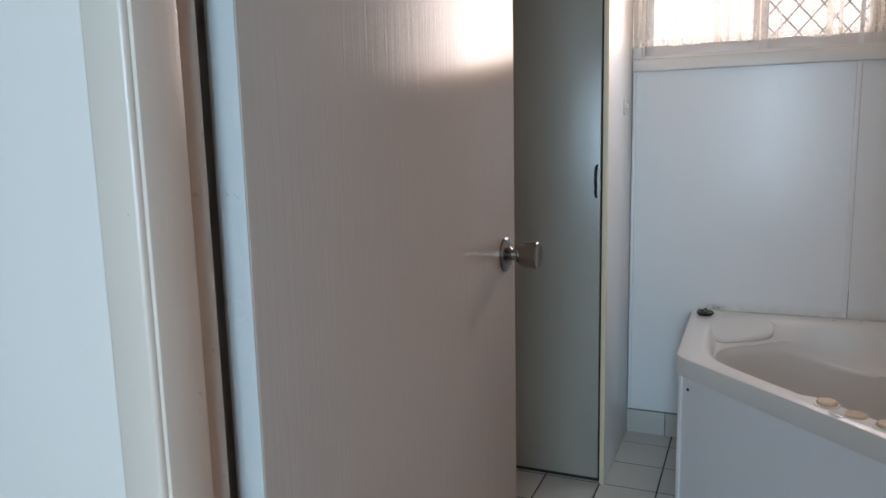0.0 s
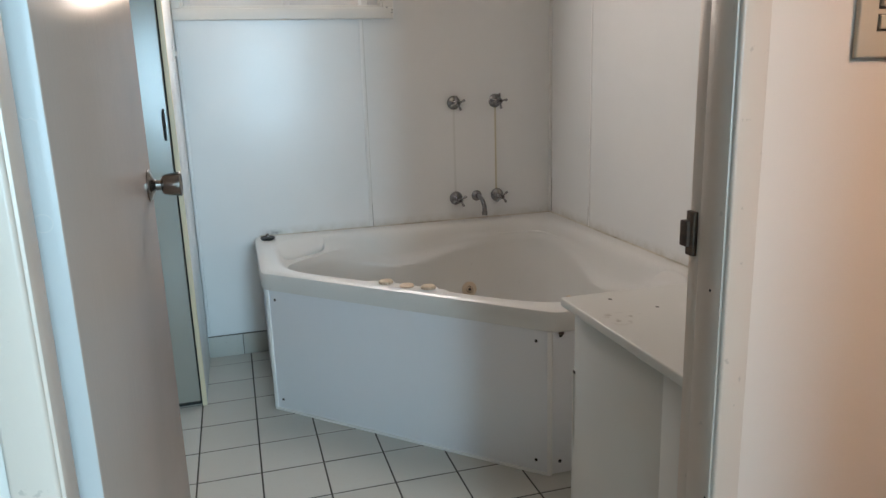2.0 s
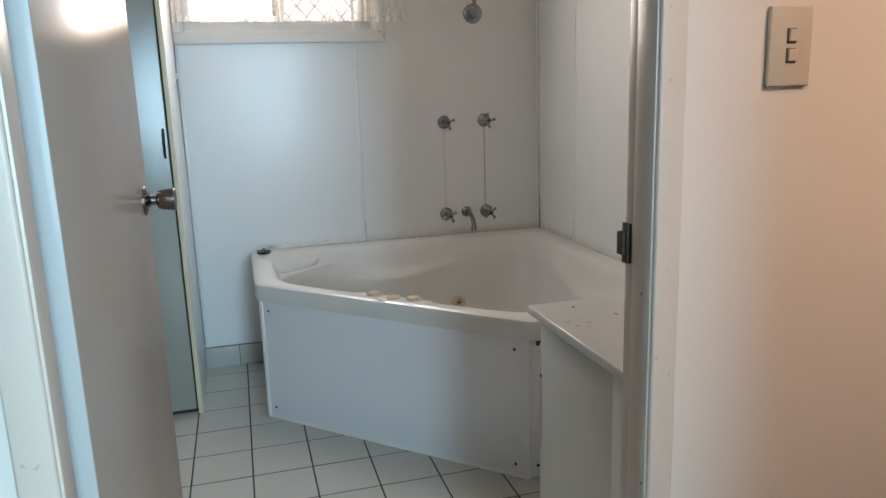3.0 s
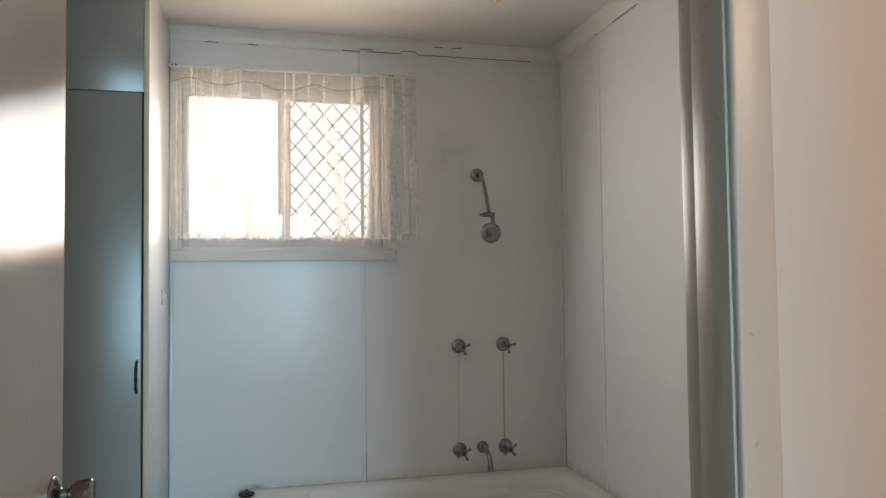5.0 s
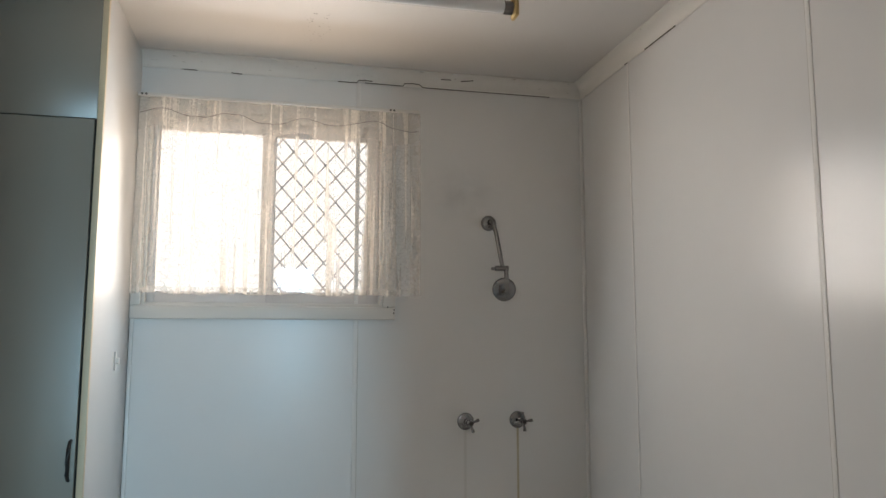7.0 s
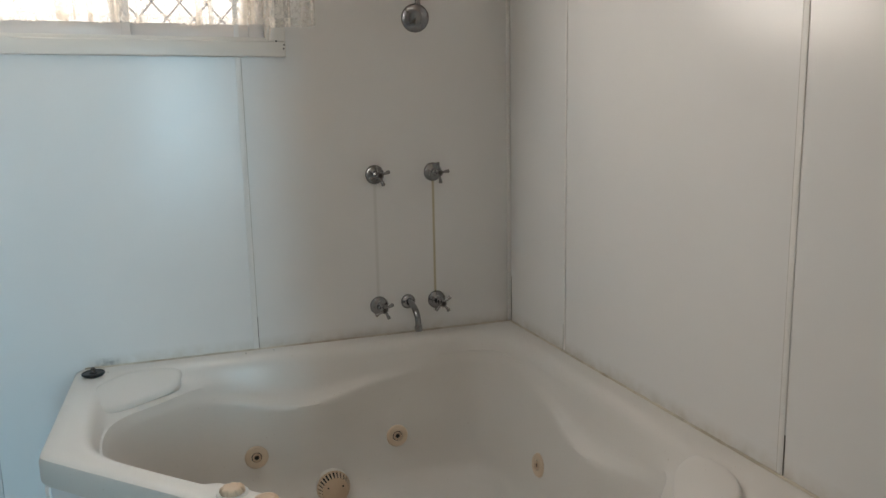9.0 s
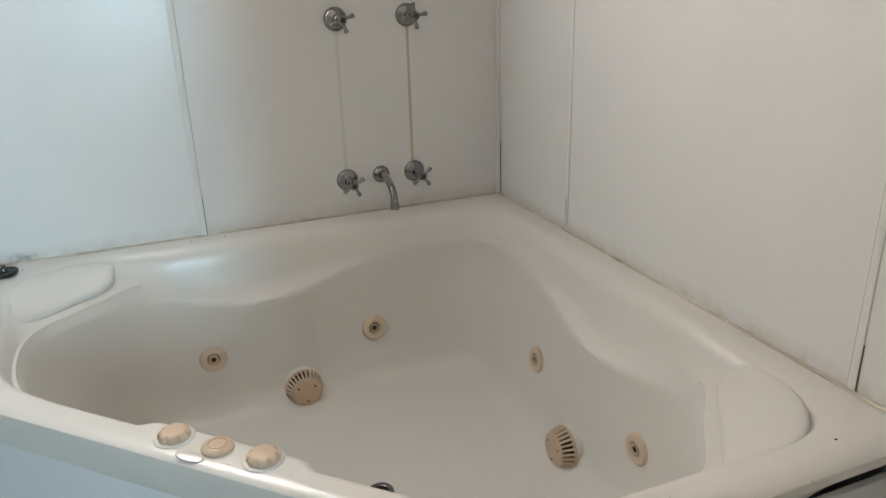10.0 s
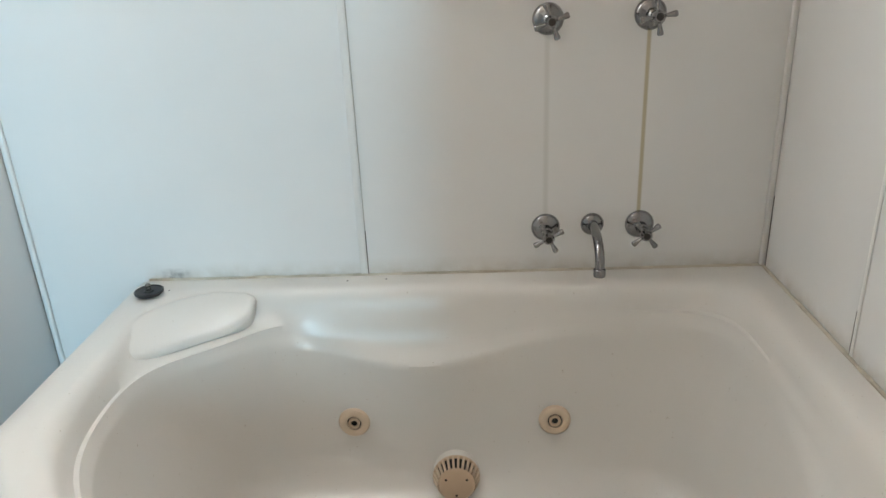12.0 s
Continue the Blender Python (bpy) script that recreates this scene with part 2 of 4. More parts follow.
def lace_material(name, net, solid):
    """Net with a woven scroll pattern: net and solid are how much the ground and the scrolls cover."""
    m = bpy.data.materials.new(name)
    m.use_nodes = True
    t = m.node_tree
    t.nodes.clear()
    nd = lambda k: t.nodes.new("ShaderNode" + k)
    out, mix, tr, add, dif, tl = nd("OutputMaterial"), nd("MixShader"), nd("BsdfTransparent"), nd("MixShader"), nd("BsdfDiffuse"), nd("BsdfTranslucent")
    for n in (dif, tl):
        n.inputs[0].default_value = (0.94, 0.90, 0.85, 1)
    add.inputs[0].default_value = 0.65
    t.links.new(dif.outputs[0], add.inputs[1])
    t.links.new(tl.outputs[0], add.inputs[2])
    co, vo, no, mp = nd("TexCoord"), nd("TexVoronoi"), nd("TexNoise"), nd("Mapping")
    vo.feature = "DISTANCE_TO_EDGE"
    vo.inputs["Scale"].default_value = 66
    no.inputs["Scale"].default_value = 22
    no.inputs["Detail"].default_value = 2
    mp.inputs["Scale"].default_value = (1, 0.02, 1)
    t.links.new(co.outputs["Object"], mp.inputs[0])
    t.links.new(mp.outputs[0], no.inputs["Vector"])
    ad = nd("VectorMath")
    ad.operation = "MULTIPLY_ADD"
    t.links.new(no.outputs["Color"], ad.inputs[0])
    ad.inputs[1].default_value = (0.05, 0.05, 0.05)
    t.links.new(mp.outputs[0], ad.inputs[2])
    t.links.new(ad.outputs[0], vo.inputs["Vector"])
    r = nd("MapRange")
    t.links.new(vo.outputs["Distance"], r.inputs[0])
    r.inputs[1].default_value, r.inputs[2].default_value = 0.04, 0.10
    r.inputs[3].default_value, r.inputs[4].default_value = solid, net
    # the net lies denser along its upright gathers
    mp2, no2, r2, plus = nd("Mapping"), nd("TexNoise"), nd("MapRange"), nd("Math")
    mp2.inputs["Scale"].default_value = (1, 0.02, 0.035)
    no2.inputs["Scale"].default_value, no2.inputs["Detail"].default_value = 42, 3
    r2.inputs[1].default_value, r2.inputs[2].default_value = 0.55, 0.64
    r2.inputs[3].default_value, r2.inputs[4].default_value = 0.0, 0.62
    t.links.new(co.outputs["Object"], mp2.inputs[0])
    t.links.new(mp2.outputs[0], no2.inputs["Vector"])
    t.links.new(no2.outputs["Fac"], r2.inputs[0])
    t.links.new(r.outputs[0], plus.inputs[0])
    t.links.new(r2.outputs[0], plus.inputs[1])
    t.links.new(plus.outputs[0], mix.inputs[0])
    t.links.new(tr.outputs[0], mix.inputs[1])
    t.links.new(add.outputs[0], mix.inputs[2])
    t.links.new(mix.outputs[0], out.inputs[0])
    return m


lace_mat = lace_material("lace_net", 0.05, 0.24)
lace_border_mat = lace_material("lace_border", 0.26, 0.52)


# ---- building helpers ----
def box(bm, x0, x1, y0, y1, z0, z1, bevel=0.0, segments=2):
    made = bmesh.ops.create_cube(bm, size=1)["verts"]
    for v in made:
        v.co = Vector(((x0 + x1) / 2 + v.co.x * (x1 - x0), (y0 + y1) / 2 + v.co.y * (y1 - y0), (z0 + z1) / 2 + v.co.z * (z1 - z0)))
    if bevel:
        edges = list({e for v in made for e in v.link_edges})
        bmesh.ops.bevel(bm, geom=edges, offset=bevel, segments=segments, affect="EDGES", profile=0.5)
    return bm


def lathe(bm, profile, m=Matrix(), n=28):
    """Turn a profile of (radius, height) about z, then set it by m."""
    rings = []
    for r, h in profile:
        if r < 1e-6:
            rings.append([bm.verts.new(m @ Vector((0, 0, h)))])
        else:
            rings.append([bm.verts.new(m @ Vector((r * math.cos(2 * math.pi * k / n), r * math.sin(2 * math.pi * k / n), h))) for k in range(n)])
    for a, b in zip(rings, rings[1:]):
        for k in range(n):
            j = (k + 1) % n
            if len(a) == 1 and len(b) == 1:
                continue
            if len(a) == 1:
                bm.faces.new((a[0], b[k], b[j]))
            elif len(b) == 1:
                bm.faces.new((a[k], a[j], b[0]))
            else:
                bm.faces.new((a[k], a[j], b[j], b[k]))
    return bm


def sweep(bm, points, radii, n=14):
    """A tube through the points, closed at both ends."""
    rings = []
    pts = [Vector(p) for p in points]
    for i, p in enumerate(pts):
        way = (pts[min(i + 1, len(pts) - 1)] - pts[max(i - 1, 0)]).normalized()
        q = way.to_track_quat("Z", "Y")
        r = radii[i] if isinstance(radii, (list, tuple)) else radii
        rings.append([bm.verts.new(p + q @ Vector((r * math.cos(2 * math.pi * k / n), r * math.sin(2 * math.pi * k / n), 0))) for k in range(n)])
    for a, b in zip(rings, rings[1:]):
        for k in range(n):
            j = (k + 1) % n
            bm.faces.new((a[k], a[j], b[j], b[k]))
    bm.faces.new(rings[0][::-1])
    bm.faces.new(rings[-1])
    return bm


def part(name, bm, material, parent=None, label="", smooth=True, kind=""):
    """Links a bmesh as one mesh object, under its thing if one is given."""
    me = bpy.data.meshes.new(name)
    bmesh.ops.recalc_face_normals(bm, faces=bm.faces[:])
    bm.to_mesh(me)
    bm.free()
    me.materials.append(material.m if isinstance(material, Mat) else material)
    if smooth:
        me.polygons.foreach_set("use_smooth", [True] * len(me.polygons))
        me.set_sharp_from_angle(angle=radians(38))
    ob = new(name, me)
    if parent:
        ob.parent = parent
        ob.matrix_parent_inverse = parent.matrix_world.inverted()
    if label or kind:
        tagged(ob, label=label, kind=kind)
    return ob


def thing(name, label, category, at=(0, 0, 0), group=""):
    ob = new(name)
    ob.matrix_world = Matrix.Translation(at)
    ob.empty_display_size = 0.05
    bpy.context.view_layer.update()
    return tagged(ob, label=label, category=category, group=group)


def structure(name, bm, material, label):
    ob = part(name, bm, material)
    return tagged(ob, label=label, kind="structure")


B = bmesh.new

# ---- large structure ----
CEIL = 2.462
LEFT = -2.55
WALL_Y0, WALL_Y1 = -2.556, -2.486      # the wall with the doorway
DOOR_L, DOOR_R = -1.727, -0.914
DOOR_TOP = 2.06
WX0, WX1, WZ0, WZ1 = -1.676, -0.824, 1.541, 2.250

bm = B()
box(bm, LEFT, WX0, 0, 0.11, 0, CEIL)
box(bm, WX1, 0.0, 0, 0.11, 0, CEIL)
box(bm, WX0, WX1, 0, 0.11, 0, WZ0)
box(bm, WX0, WX1, 0, 0.11, WZ1, CEIL)
structure("wall_north", bm, wall_mat, "pale grey painted sheet wall with a window above the bath")
structure("wall_east", box(B(), 0, 0.11, WALL_Y0, 0.11, 0, CEIL), wall_mat, "glossy pale grey painted sheet wall beside the bath")
structure("wall_west", box(B(), LEFT - 0.11, LEFT, WALL_Y0, 0.11, 0, CEIL), wall_mat, "pale grey painted sheet wall behind the open door")
# added, unseen: blocks light so the gap by the door's hinge edge stays dark
structure("wall_nib", box(B(), -1.93, -1.805, WALL_Y1, -1.72, 0, CEIL), wall_mat, "unseen wall added close behind the open door to darken its hinge gap")
bm = B()
box(bm, -4.5, DOOR_L - 0.035, WALL_Y0, WALL_Y1, 0, CEIL)
box(bm, DOOR_R + 0.035, 1.8, WALL_Y0, WALL_Y1, 0, CEIL)
box(bm, DOOR_L - 0.035, DOOR_R + 0.035, WALL_Y0, WALL_Y1, DOOR_TOP + 0.03, CEIL)
structure("wall_south", bm, hall_mat, "painted hall wall round the bathroom doorway")
structure("ceiling", box(B(), LEFT - 0.11, 0.11, WALL_Y1, 0.11, CEIL, CEIL + 0.08), ceiling_mat, "off-white painted bathroom ceiling with mould specks")

# hall, and the unseen room added across it, from which daylight comes
structure("hall_floor", box(B(), -4.5, 1.8, -7.2, WALL_Y0 + 0.04, -0.06, 0.0), carpet_mat, "brown timber hall floor")
structure("hall_ceiling", box(B(), -4.5, 1.8, -7.2, WALL_Y0, CEIL, CEIL + 0.08), ceiling_mat, "off-white hall ceiling")
# unseen wall: its opening's edges keep the daylight off the right hall wall
bm = B()
box(bm, -4.5, -1.95, -4.10, -4.0, 0, CEIL)
box(bm, -0.90, 1.8, -4.10, -4.0, 0, CEIL)
box(bm, -1.95, -0.90, -4.10, -4.0, 2.05, CEIL)
structure("hall_wall_across", bm, hall_mat, "unseen painted hall wall, added so its opening shapes the daylight")
structure("hall_wall_end", box(B(), -4.6, -4.5, -7.2, WALL_Y1, 0, CEIL), hall_mat, "painted wall closing the hall")
structure("hall_wall_far_end", box(B(), 1.8, 1.9, -7.2, WALL_Y1, 0, CEIL), hall_mat, "painted wall closing the hall")
structure("room_wall", box(B(), -4.5, 1.8, -7.2, -7.1, 0, CEIL), hall_mat, "painted wall of the room across the hall")

# outside
structure("ground", box(B(), -40, 40, 0.12, 80, -0.9, -0.5), outside_mat, "sunlit bare ground outside the window")
bm = B()
for a, b in (((-30, 14, -4), (30, 14, 14)),):
    vs = [bm.verts.new(p) for p in ((a[0], a[1], a[2]), (b[0], a[1], a[2]), (b[0], a[1], b[2]), (a[0], a[1], b[2]))]
    bm.faces.new(vs)
structure("backdrop", bm, haze, "white sky haze outside the window")

# floor bed under the tiles
floor = structure("floor", box(B(), LEFT, 0, WALL_Y0 + 0.04, 0, -0.06, -0.0013), grout_mat, "grey glazed square floor tiles in dark grout")

# joint strips, corner beads, seams
trims = thing("trim", "painted cover strips on the wall sheet joints", "", (0, 0, 0))
tagged(trims, kind="structure")
part("joint_strip", box(B(), -0.931, -0.915, -0.0050, -0.0004, 0.553, 2.41, 0.001), strip_mat, trims)
part("joint_seam", box(B(), -0.9148, -0.9130, -0.0012, -0.0003, 0.553, 1.49), pale_seam_mat, trims)
part("corner_bead", box(B(), -0.0125, -0.0004, -0.0125, -0.0004, 0.553, 2.40, 0.003), strip_mat, trims)
part("corner_seam", box(B(), -0.0012, -0.0003, -0.0146, -0.0128, 0.553, 0.72), seam_mat, trims)
part("joint_strip", box(B(), -0.0016, -0.0004, -1.329, -1.314, 0.553, 2.41, 0.0005), strip_mat, trims)
part("joint_seam", box(B(), -0.0012, -0.0003, -1.3138, -1.3127, 0.553, 2.41), grey_seam_mat, trims)
part("joint_seam", box(B(), -0.0016, -0.0003, -1.3312, -1.3293, 0.553, 0.64), seam_mat, trims)
part("joint_strip", box(B(), -0.0022, -0.0004, -0.422, -0.412, 0.553, 2.41, 0.0008), strip_mat, trims)
part("joint_seam", box(B(), -0.0022, -0.0003, -0.4118, -0.4104, 0.553, 0.64), seam_mat, trims)
part("joint_seam", box(B(), -0.9146, -0.9126, -0.0014, -0.00035, 0.553, 0.66), seam_mat, trims)
part("corner_bead", box(B(), -1.7106, -1.698, -0.0115, -0.0004, 0.11, 1.494, 0.003), wall_mat, trims)

# skirting tiles behind the bath end
skirting = thing("baseboard", "pale glazed skirting tiles at the foot of the wall", "")
tagged(skirting, kind="structure")
for x0, x1 in ((-1.7100, -1.5585), (-1.5550, -1.3550), (-1.3515, -1.1515)):
    part("skirting_tile", box(B(), x0, x1, -0.0095, -0.0004, 0.0, 0.0975, 0.0012), tile_mat, skirting)

part("skirting_seam", box(B(), -1.7105, -1.15, -0.0080, -0.0003, 0.0978, 0.1008), seam_mat, skirting)
for x in (-1.5567, -1.3532):
    part("skirting_seam", box(B(), x - 0.0016, x + 0.0016, -0.0070, -0.0003, 0.0, 0.0975), seam_mat, skirting)

# cornice: a cove along the window wall and the side walls
def cove(bm, ax0, ay0, ax1, ay1, nx, ny, drop=0.052, depth=0.052):
    profile = [(0.0004, -drop), (0.004, -drop), (0.006, -drop + 0.006)]
    for k in range(7):
        a = k / 6 * math.pi / 2
        profile.append((0.006 + (depth - 0.012) * (1 - math.cos(a)), -drop + 0.006 + (drop - 0.010) * math.sin(a)))
    profile += [(depth, -0.004), (depth, -0.0004)]
    steps = 40
    rings = []
    for k in range(steps + 1):
        f = k / steps
        x, y = ax0 + (ax1 - ax0) * f, ay0 + (ay1 - ay0) * f
        w = 0.0012 * noise.noise(Vector((x * 6, y * 6, 3.1)))
        rings.append([bm.verts.new((x + nx * (d + w), y + ny * (d + w), CEIL + h + (w if h < -0.01 else 0))) for d, h in profile])
    for a, b in zip(rings, rings[1:]):
        for i in range(len(profile) - 1):
            bm.faces.new((a[i], a[i + 1], b[i + 1], b[i]))
    return bm


structure("cornice_north", cove(B(), -1.712, 0, -0.0004, 0, 0, -1), cornice_mat, "cracked off-white cove cornice above the window")
structure("cornice_east", cove(B(), 0, -0.0004, 0, WALL_Y1, -1, 0), cornice_mat, "off-white cove cornice on the side wall")
cracks = thing("cornice_cracks", "dark cracks and flaked paint along the cornice edge", "crack")
tagged(cracks, kind="structure")
for pts in (
    [(-1.66, -0.006, 2.444), (-1.60, -0.007, 2.443)],
    [(-1.58, -0.003, 2.412), (-1.52, -0.004, 2.4105)],
    [(-1.40, -0.003, 2.411), (-1.36, -0.003, 2.409)],
    [(-1.005, -0.004, 2.409), (-0.95, -0.005, 2.408), (-0.930, -0.005, 2.409), (-0.925, -0.007, 2.418), (-0.90, -0.008, 2.419), (-0.87, -0.007, 2.418)],
    [(-0.90, -0.003, 2.411), (-0.75, -0.003, 2.4095), (-0.745, -0.007, 2.418), (-0.72, -0.008, 2.421), (-0.685, -0.008, 2.419), (-0.675, -0.004, 2.413)],
    [(-0.675, -0.003, 2.409), (-0.50, -0.002, 2.409), (-0.30, -0.002, 2.409), (-0.14, -0.002, 2.409)],
    [(-0.60, -0.020, 2.442), (-0.56, -0.021, 2.443)],
    [(-0.52, -0.020, 2.440), (-0.47, -0.024, 2.446)],
    [(-0.003, -0.55, 2.410), (-0.003, -0.75, 2.410)],
    [(-0.003, -0.40, 2.411), (-0.003, -0.43, 2.412)],
):
    part("crack", sweep(B(), pts, 0.0020, 5), seam_mat, cracks)

# ---- door frame ----
frame_d = thing("door_frame_1", "cream painted timber door frame with scuffed gloss paint", "")
tagged(frame_d, kind="structure")
AY = -2.567
STOP = -2.510
bm = B()
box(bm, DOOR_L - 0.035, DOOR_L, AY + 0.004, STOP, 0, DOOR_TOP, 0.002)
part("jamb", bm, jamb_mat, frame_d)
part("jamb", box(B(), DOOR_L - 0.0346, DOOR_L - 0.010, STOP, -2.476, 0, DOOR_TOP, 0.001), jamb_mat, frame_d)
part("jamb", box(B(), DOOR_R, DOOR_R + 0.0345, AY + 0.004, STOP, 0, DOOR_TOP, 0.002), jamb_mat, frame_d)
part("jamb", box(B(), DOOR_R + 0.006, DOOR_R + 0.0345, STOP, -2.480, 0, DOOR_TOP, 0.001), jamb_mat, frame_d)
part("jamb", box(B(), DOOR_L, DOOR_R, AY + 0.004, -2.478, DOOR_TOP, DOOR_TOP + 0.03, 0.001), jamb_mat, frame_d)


def architrave(x0, x1, y0, y1, z0, z1):
    return box(B(), x0, x1, y0, y1, z0, z1, 0.005, 3)


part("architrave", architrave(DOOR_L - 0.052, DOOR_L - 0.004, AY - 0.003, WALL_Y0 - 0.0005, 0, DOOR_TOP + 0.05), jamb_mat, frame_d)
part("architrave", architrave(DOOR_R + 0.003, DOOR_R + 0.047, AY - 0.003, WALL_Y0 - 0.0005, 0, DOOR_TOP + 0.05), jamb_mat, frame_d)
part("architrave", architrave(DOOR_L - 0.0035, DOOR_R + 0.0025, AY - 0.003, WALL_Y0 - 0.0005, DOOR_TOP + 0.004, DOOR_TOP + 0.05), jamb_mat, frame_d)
bm = B()
box(bm, DOOR_R - 0.002, DOOR_R + 0.0055, -2.4995, -2.482, 0.985, 1.048, 0.001)
box(bm, DOOR_R - 0.007, DOOR_R + 0.003, -2.492, -2.474, 0.997, 1.034, 0.002)
part("strike_plate", bm, rust_mat, frame_d, "rusted metal strike plate")

# ---- door ----
LEAF = (Vector((-1.701, -1.618)) - Vector((-1.715, -2.447)))
TURN = math.degrees(math.atan2(LEAF.y, LEAF.x))
door = thing("door_1", "open glossy beige painted flush door with a steel knob", "", (-1.715, -2.447, 0))
tagged(door, kind="structure")
door.matrix_world = pose(-1.715, -2.447, 0, 0, 0, TURN)
bpy.context.view_layer.update()
D = pose(-1.715, -2.447, 0, 0, 0, TURN)
LEN = LEAF.length


def placed(bm, m):
    bmesh.ops.transform(bm, matrix=m, verts=bm.verts[:])
    return bm


part("leaf", placed(box(B(), 0.0006, LEN, 0.0002, 0.038, 0.012, 2.045, 0.0015), D), door_mat, door)
part("hinge_edge", placed(box(B(), -0.0012, 0.0004, 0.0012, 0.0368, 0.014, 2.043, 0.0006), D), door_edge_lit_mat, door, "hinge edge of the door, coloured paler for the daylight on it")
KN = D @ pose(LEN - 0.062, 0, 1.030, 90)
knob = part("knob", lathe(B(), [(0, 0.0), (0.034, 0.0), (0.034, 0.003), (0.031, 0.006), (0.022, 0.009), (0.015, 0.012), (0.0115, 0.016), (0.0110, 0.026), (0.0165, 0.028), (0.0205, 0.031), (0.0235, 0.042), (0.0260, 0.062), (0.0262, 0.066), (0.0245, 0.068), (0.021, 0.0665), (0, 0.0655)], KN, 40), steel_mat, door, "brushed steel round door knob")
KN2 = D @ pose(LEN - 0.062, 0.038, 1.030, -90)
part("knob", lathe(B(), [(0, 0.0), (0.033, 0.0), (0.033, 0.003), (0.029, 0.006), (0.020, 0.010), (0.013, 0.014), (0.0115, 0.024), (0.018, 0.034), (0.0265, 0.052), (0.0235, 0.070), (0, 0.070)], KN2, 32), steel_mat, door, "brushed steel round door knob")
part("latch_plate", placed(box(B(), LEN + 0.0002, LEN + 0.0015, 0.008, 0.030, 1.0, 1.06, 0.0004), D), steel_mat, door, "steel latch plate")
for z in (0.25, 1.75):
    part("hinge", placed(lathe(B(), [(0, -0.045), (0.006, -0.045), (0.006, 0.045), (0, 0.045)], pose(-0.004, 0.042, z), 16), D), steel_mat, door, "painted steel butt hinge")

ringm = B()
n = 40
rr = []
for r0 in (0.0098, 0.0110):
    rr.append([ringm.verts.new((-1.7345 + r0 * math.cos(2 * math.pi * k / n), -2.4489, 1.093 + r0 * math.sin(2 * math.pi * k / n))) for k in range(n)])
for k in range(n):
    ringm.faces.new((rr[0][k], rr[0][(k + 1) % n], rr[1][(k + 1) % n], rr[1][k]))
mark_mat = Mat("faint_grey_mark", (0.50, 0.49, 0.46), 0.4)
part("round_mark", ringm, mark_mat, door, "faint round mark")
part("scuff", sweep(B(), [(-1.741, -2.4487, 1.214), (-1.736, -2.4487, 1.209), (-1.730, -2.4487, 1.211), (-1.724, -2.4487, 1.206)], 0.0006, 5), mark_mat, door, "thin grey scuff")
for x, y, z in ((DOOR_R - 0.0002, -2.541, 0.947), (DOOR_R - 0.0002, -2.556, 0.640)):
    part("nail_hole", lathe(B(), [(0.0022, 0), (0, 0.0004)], pose(x, y, z, 0, -90), 10), hole_mat, frame_d, "small dark nail hole")

# ---- light switch ----
SX, SZ = -0.694, 1.305
switch = thing("light_switch", "cream two-gang plastic light switch on the hall wall", "light switch", (SX, WALL_Y0, SZ))
part("plate", box(B(), SX - 0.037, SX + 0.037, WALL_Y0 - 0.009, WALL_Y0 - 0.0004, SZ - 0.057, SZ + 0.057, 0.003, 3), switch_mat, switch)
for dz in (0.015, -0.013):
    # dark slab: the shadow round the rocker is its colour
    part("rocker_shadow", box(B(), SX - 0.008, SX + 0.009, WALL_Y0 - 0.0098, WALL_Y0 - 0.0085, SZ + dz - 0.011, SZ + dz + 0.011, 0.0005), seam_mat, switch, "dark slab painted as the shadow round the rocker")
    rk = part("rocker", box(B(), SX - 0.006, SX + 0.009, WALL_Y0 - 0.0135, WALL_Y0 - 0.008, SZ + dz - 0.008, SZ + dz + 0.0095, 0.0018, 3), switch_mat, switch)

# ---- window ----
win = thing("window_1", "white sliding window with security mesh and a painted timber surround", "")
tagged(win, kind="structure")
TX0, TX1, TZ0, TZ1 = -1.7115, -0.776, 1.494, 2.290
part("architrave", box(B(), TX0, TX1, -0.022, -0.0004, TZ0, WZ0, 0.004, 3), trim_mat, win)
part("architrave", box(B(), TX0, TX1, -0.022, -0.0004, WZ1, TZ1, 0.004, 3), trim_mat, win)
part("architrave", box(B(), TX0, WX0, -0.022, -0.0004, WZ0 + 0.0003, WZ1 - 0.0003, 0.004, 3), trim_mat, win)
part("architrave", box(B(), WX1, TX1, -0.022, -0.0004, WZ0 + 0.0003, WZ1 - 0.0003, 0.004, 3), trim_mat, win)
bm = B()
box(bm, WX0 + 0.0004, WX0 + 0.010, -0.010, 0.10, WZ0 + 0.0004, WZ1 - 0.0004, 0.001)
box(bm, WX1 - 0.010, WX1 - 0.0004, -0.010, 0.10, WZ0 + 0.0004, WZ1 - 0.0004, 0.001)
box(bm, WX0 + 0.0102, WX1 - 0.0102, -0.010, 0.10, WZ0 + 0.0004, WZ0 + 0.012, 0.001)
box(bm, WX0 + 0.0102, WX1 - 0.0102, -0.010, 0.10, WZ1 - 0.012, WZ1 - 0.0004, 0.001)
part("window_reveal", bm, trim_mat, win)
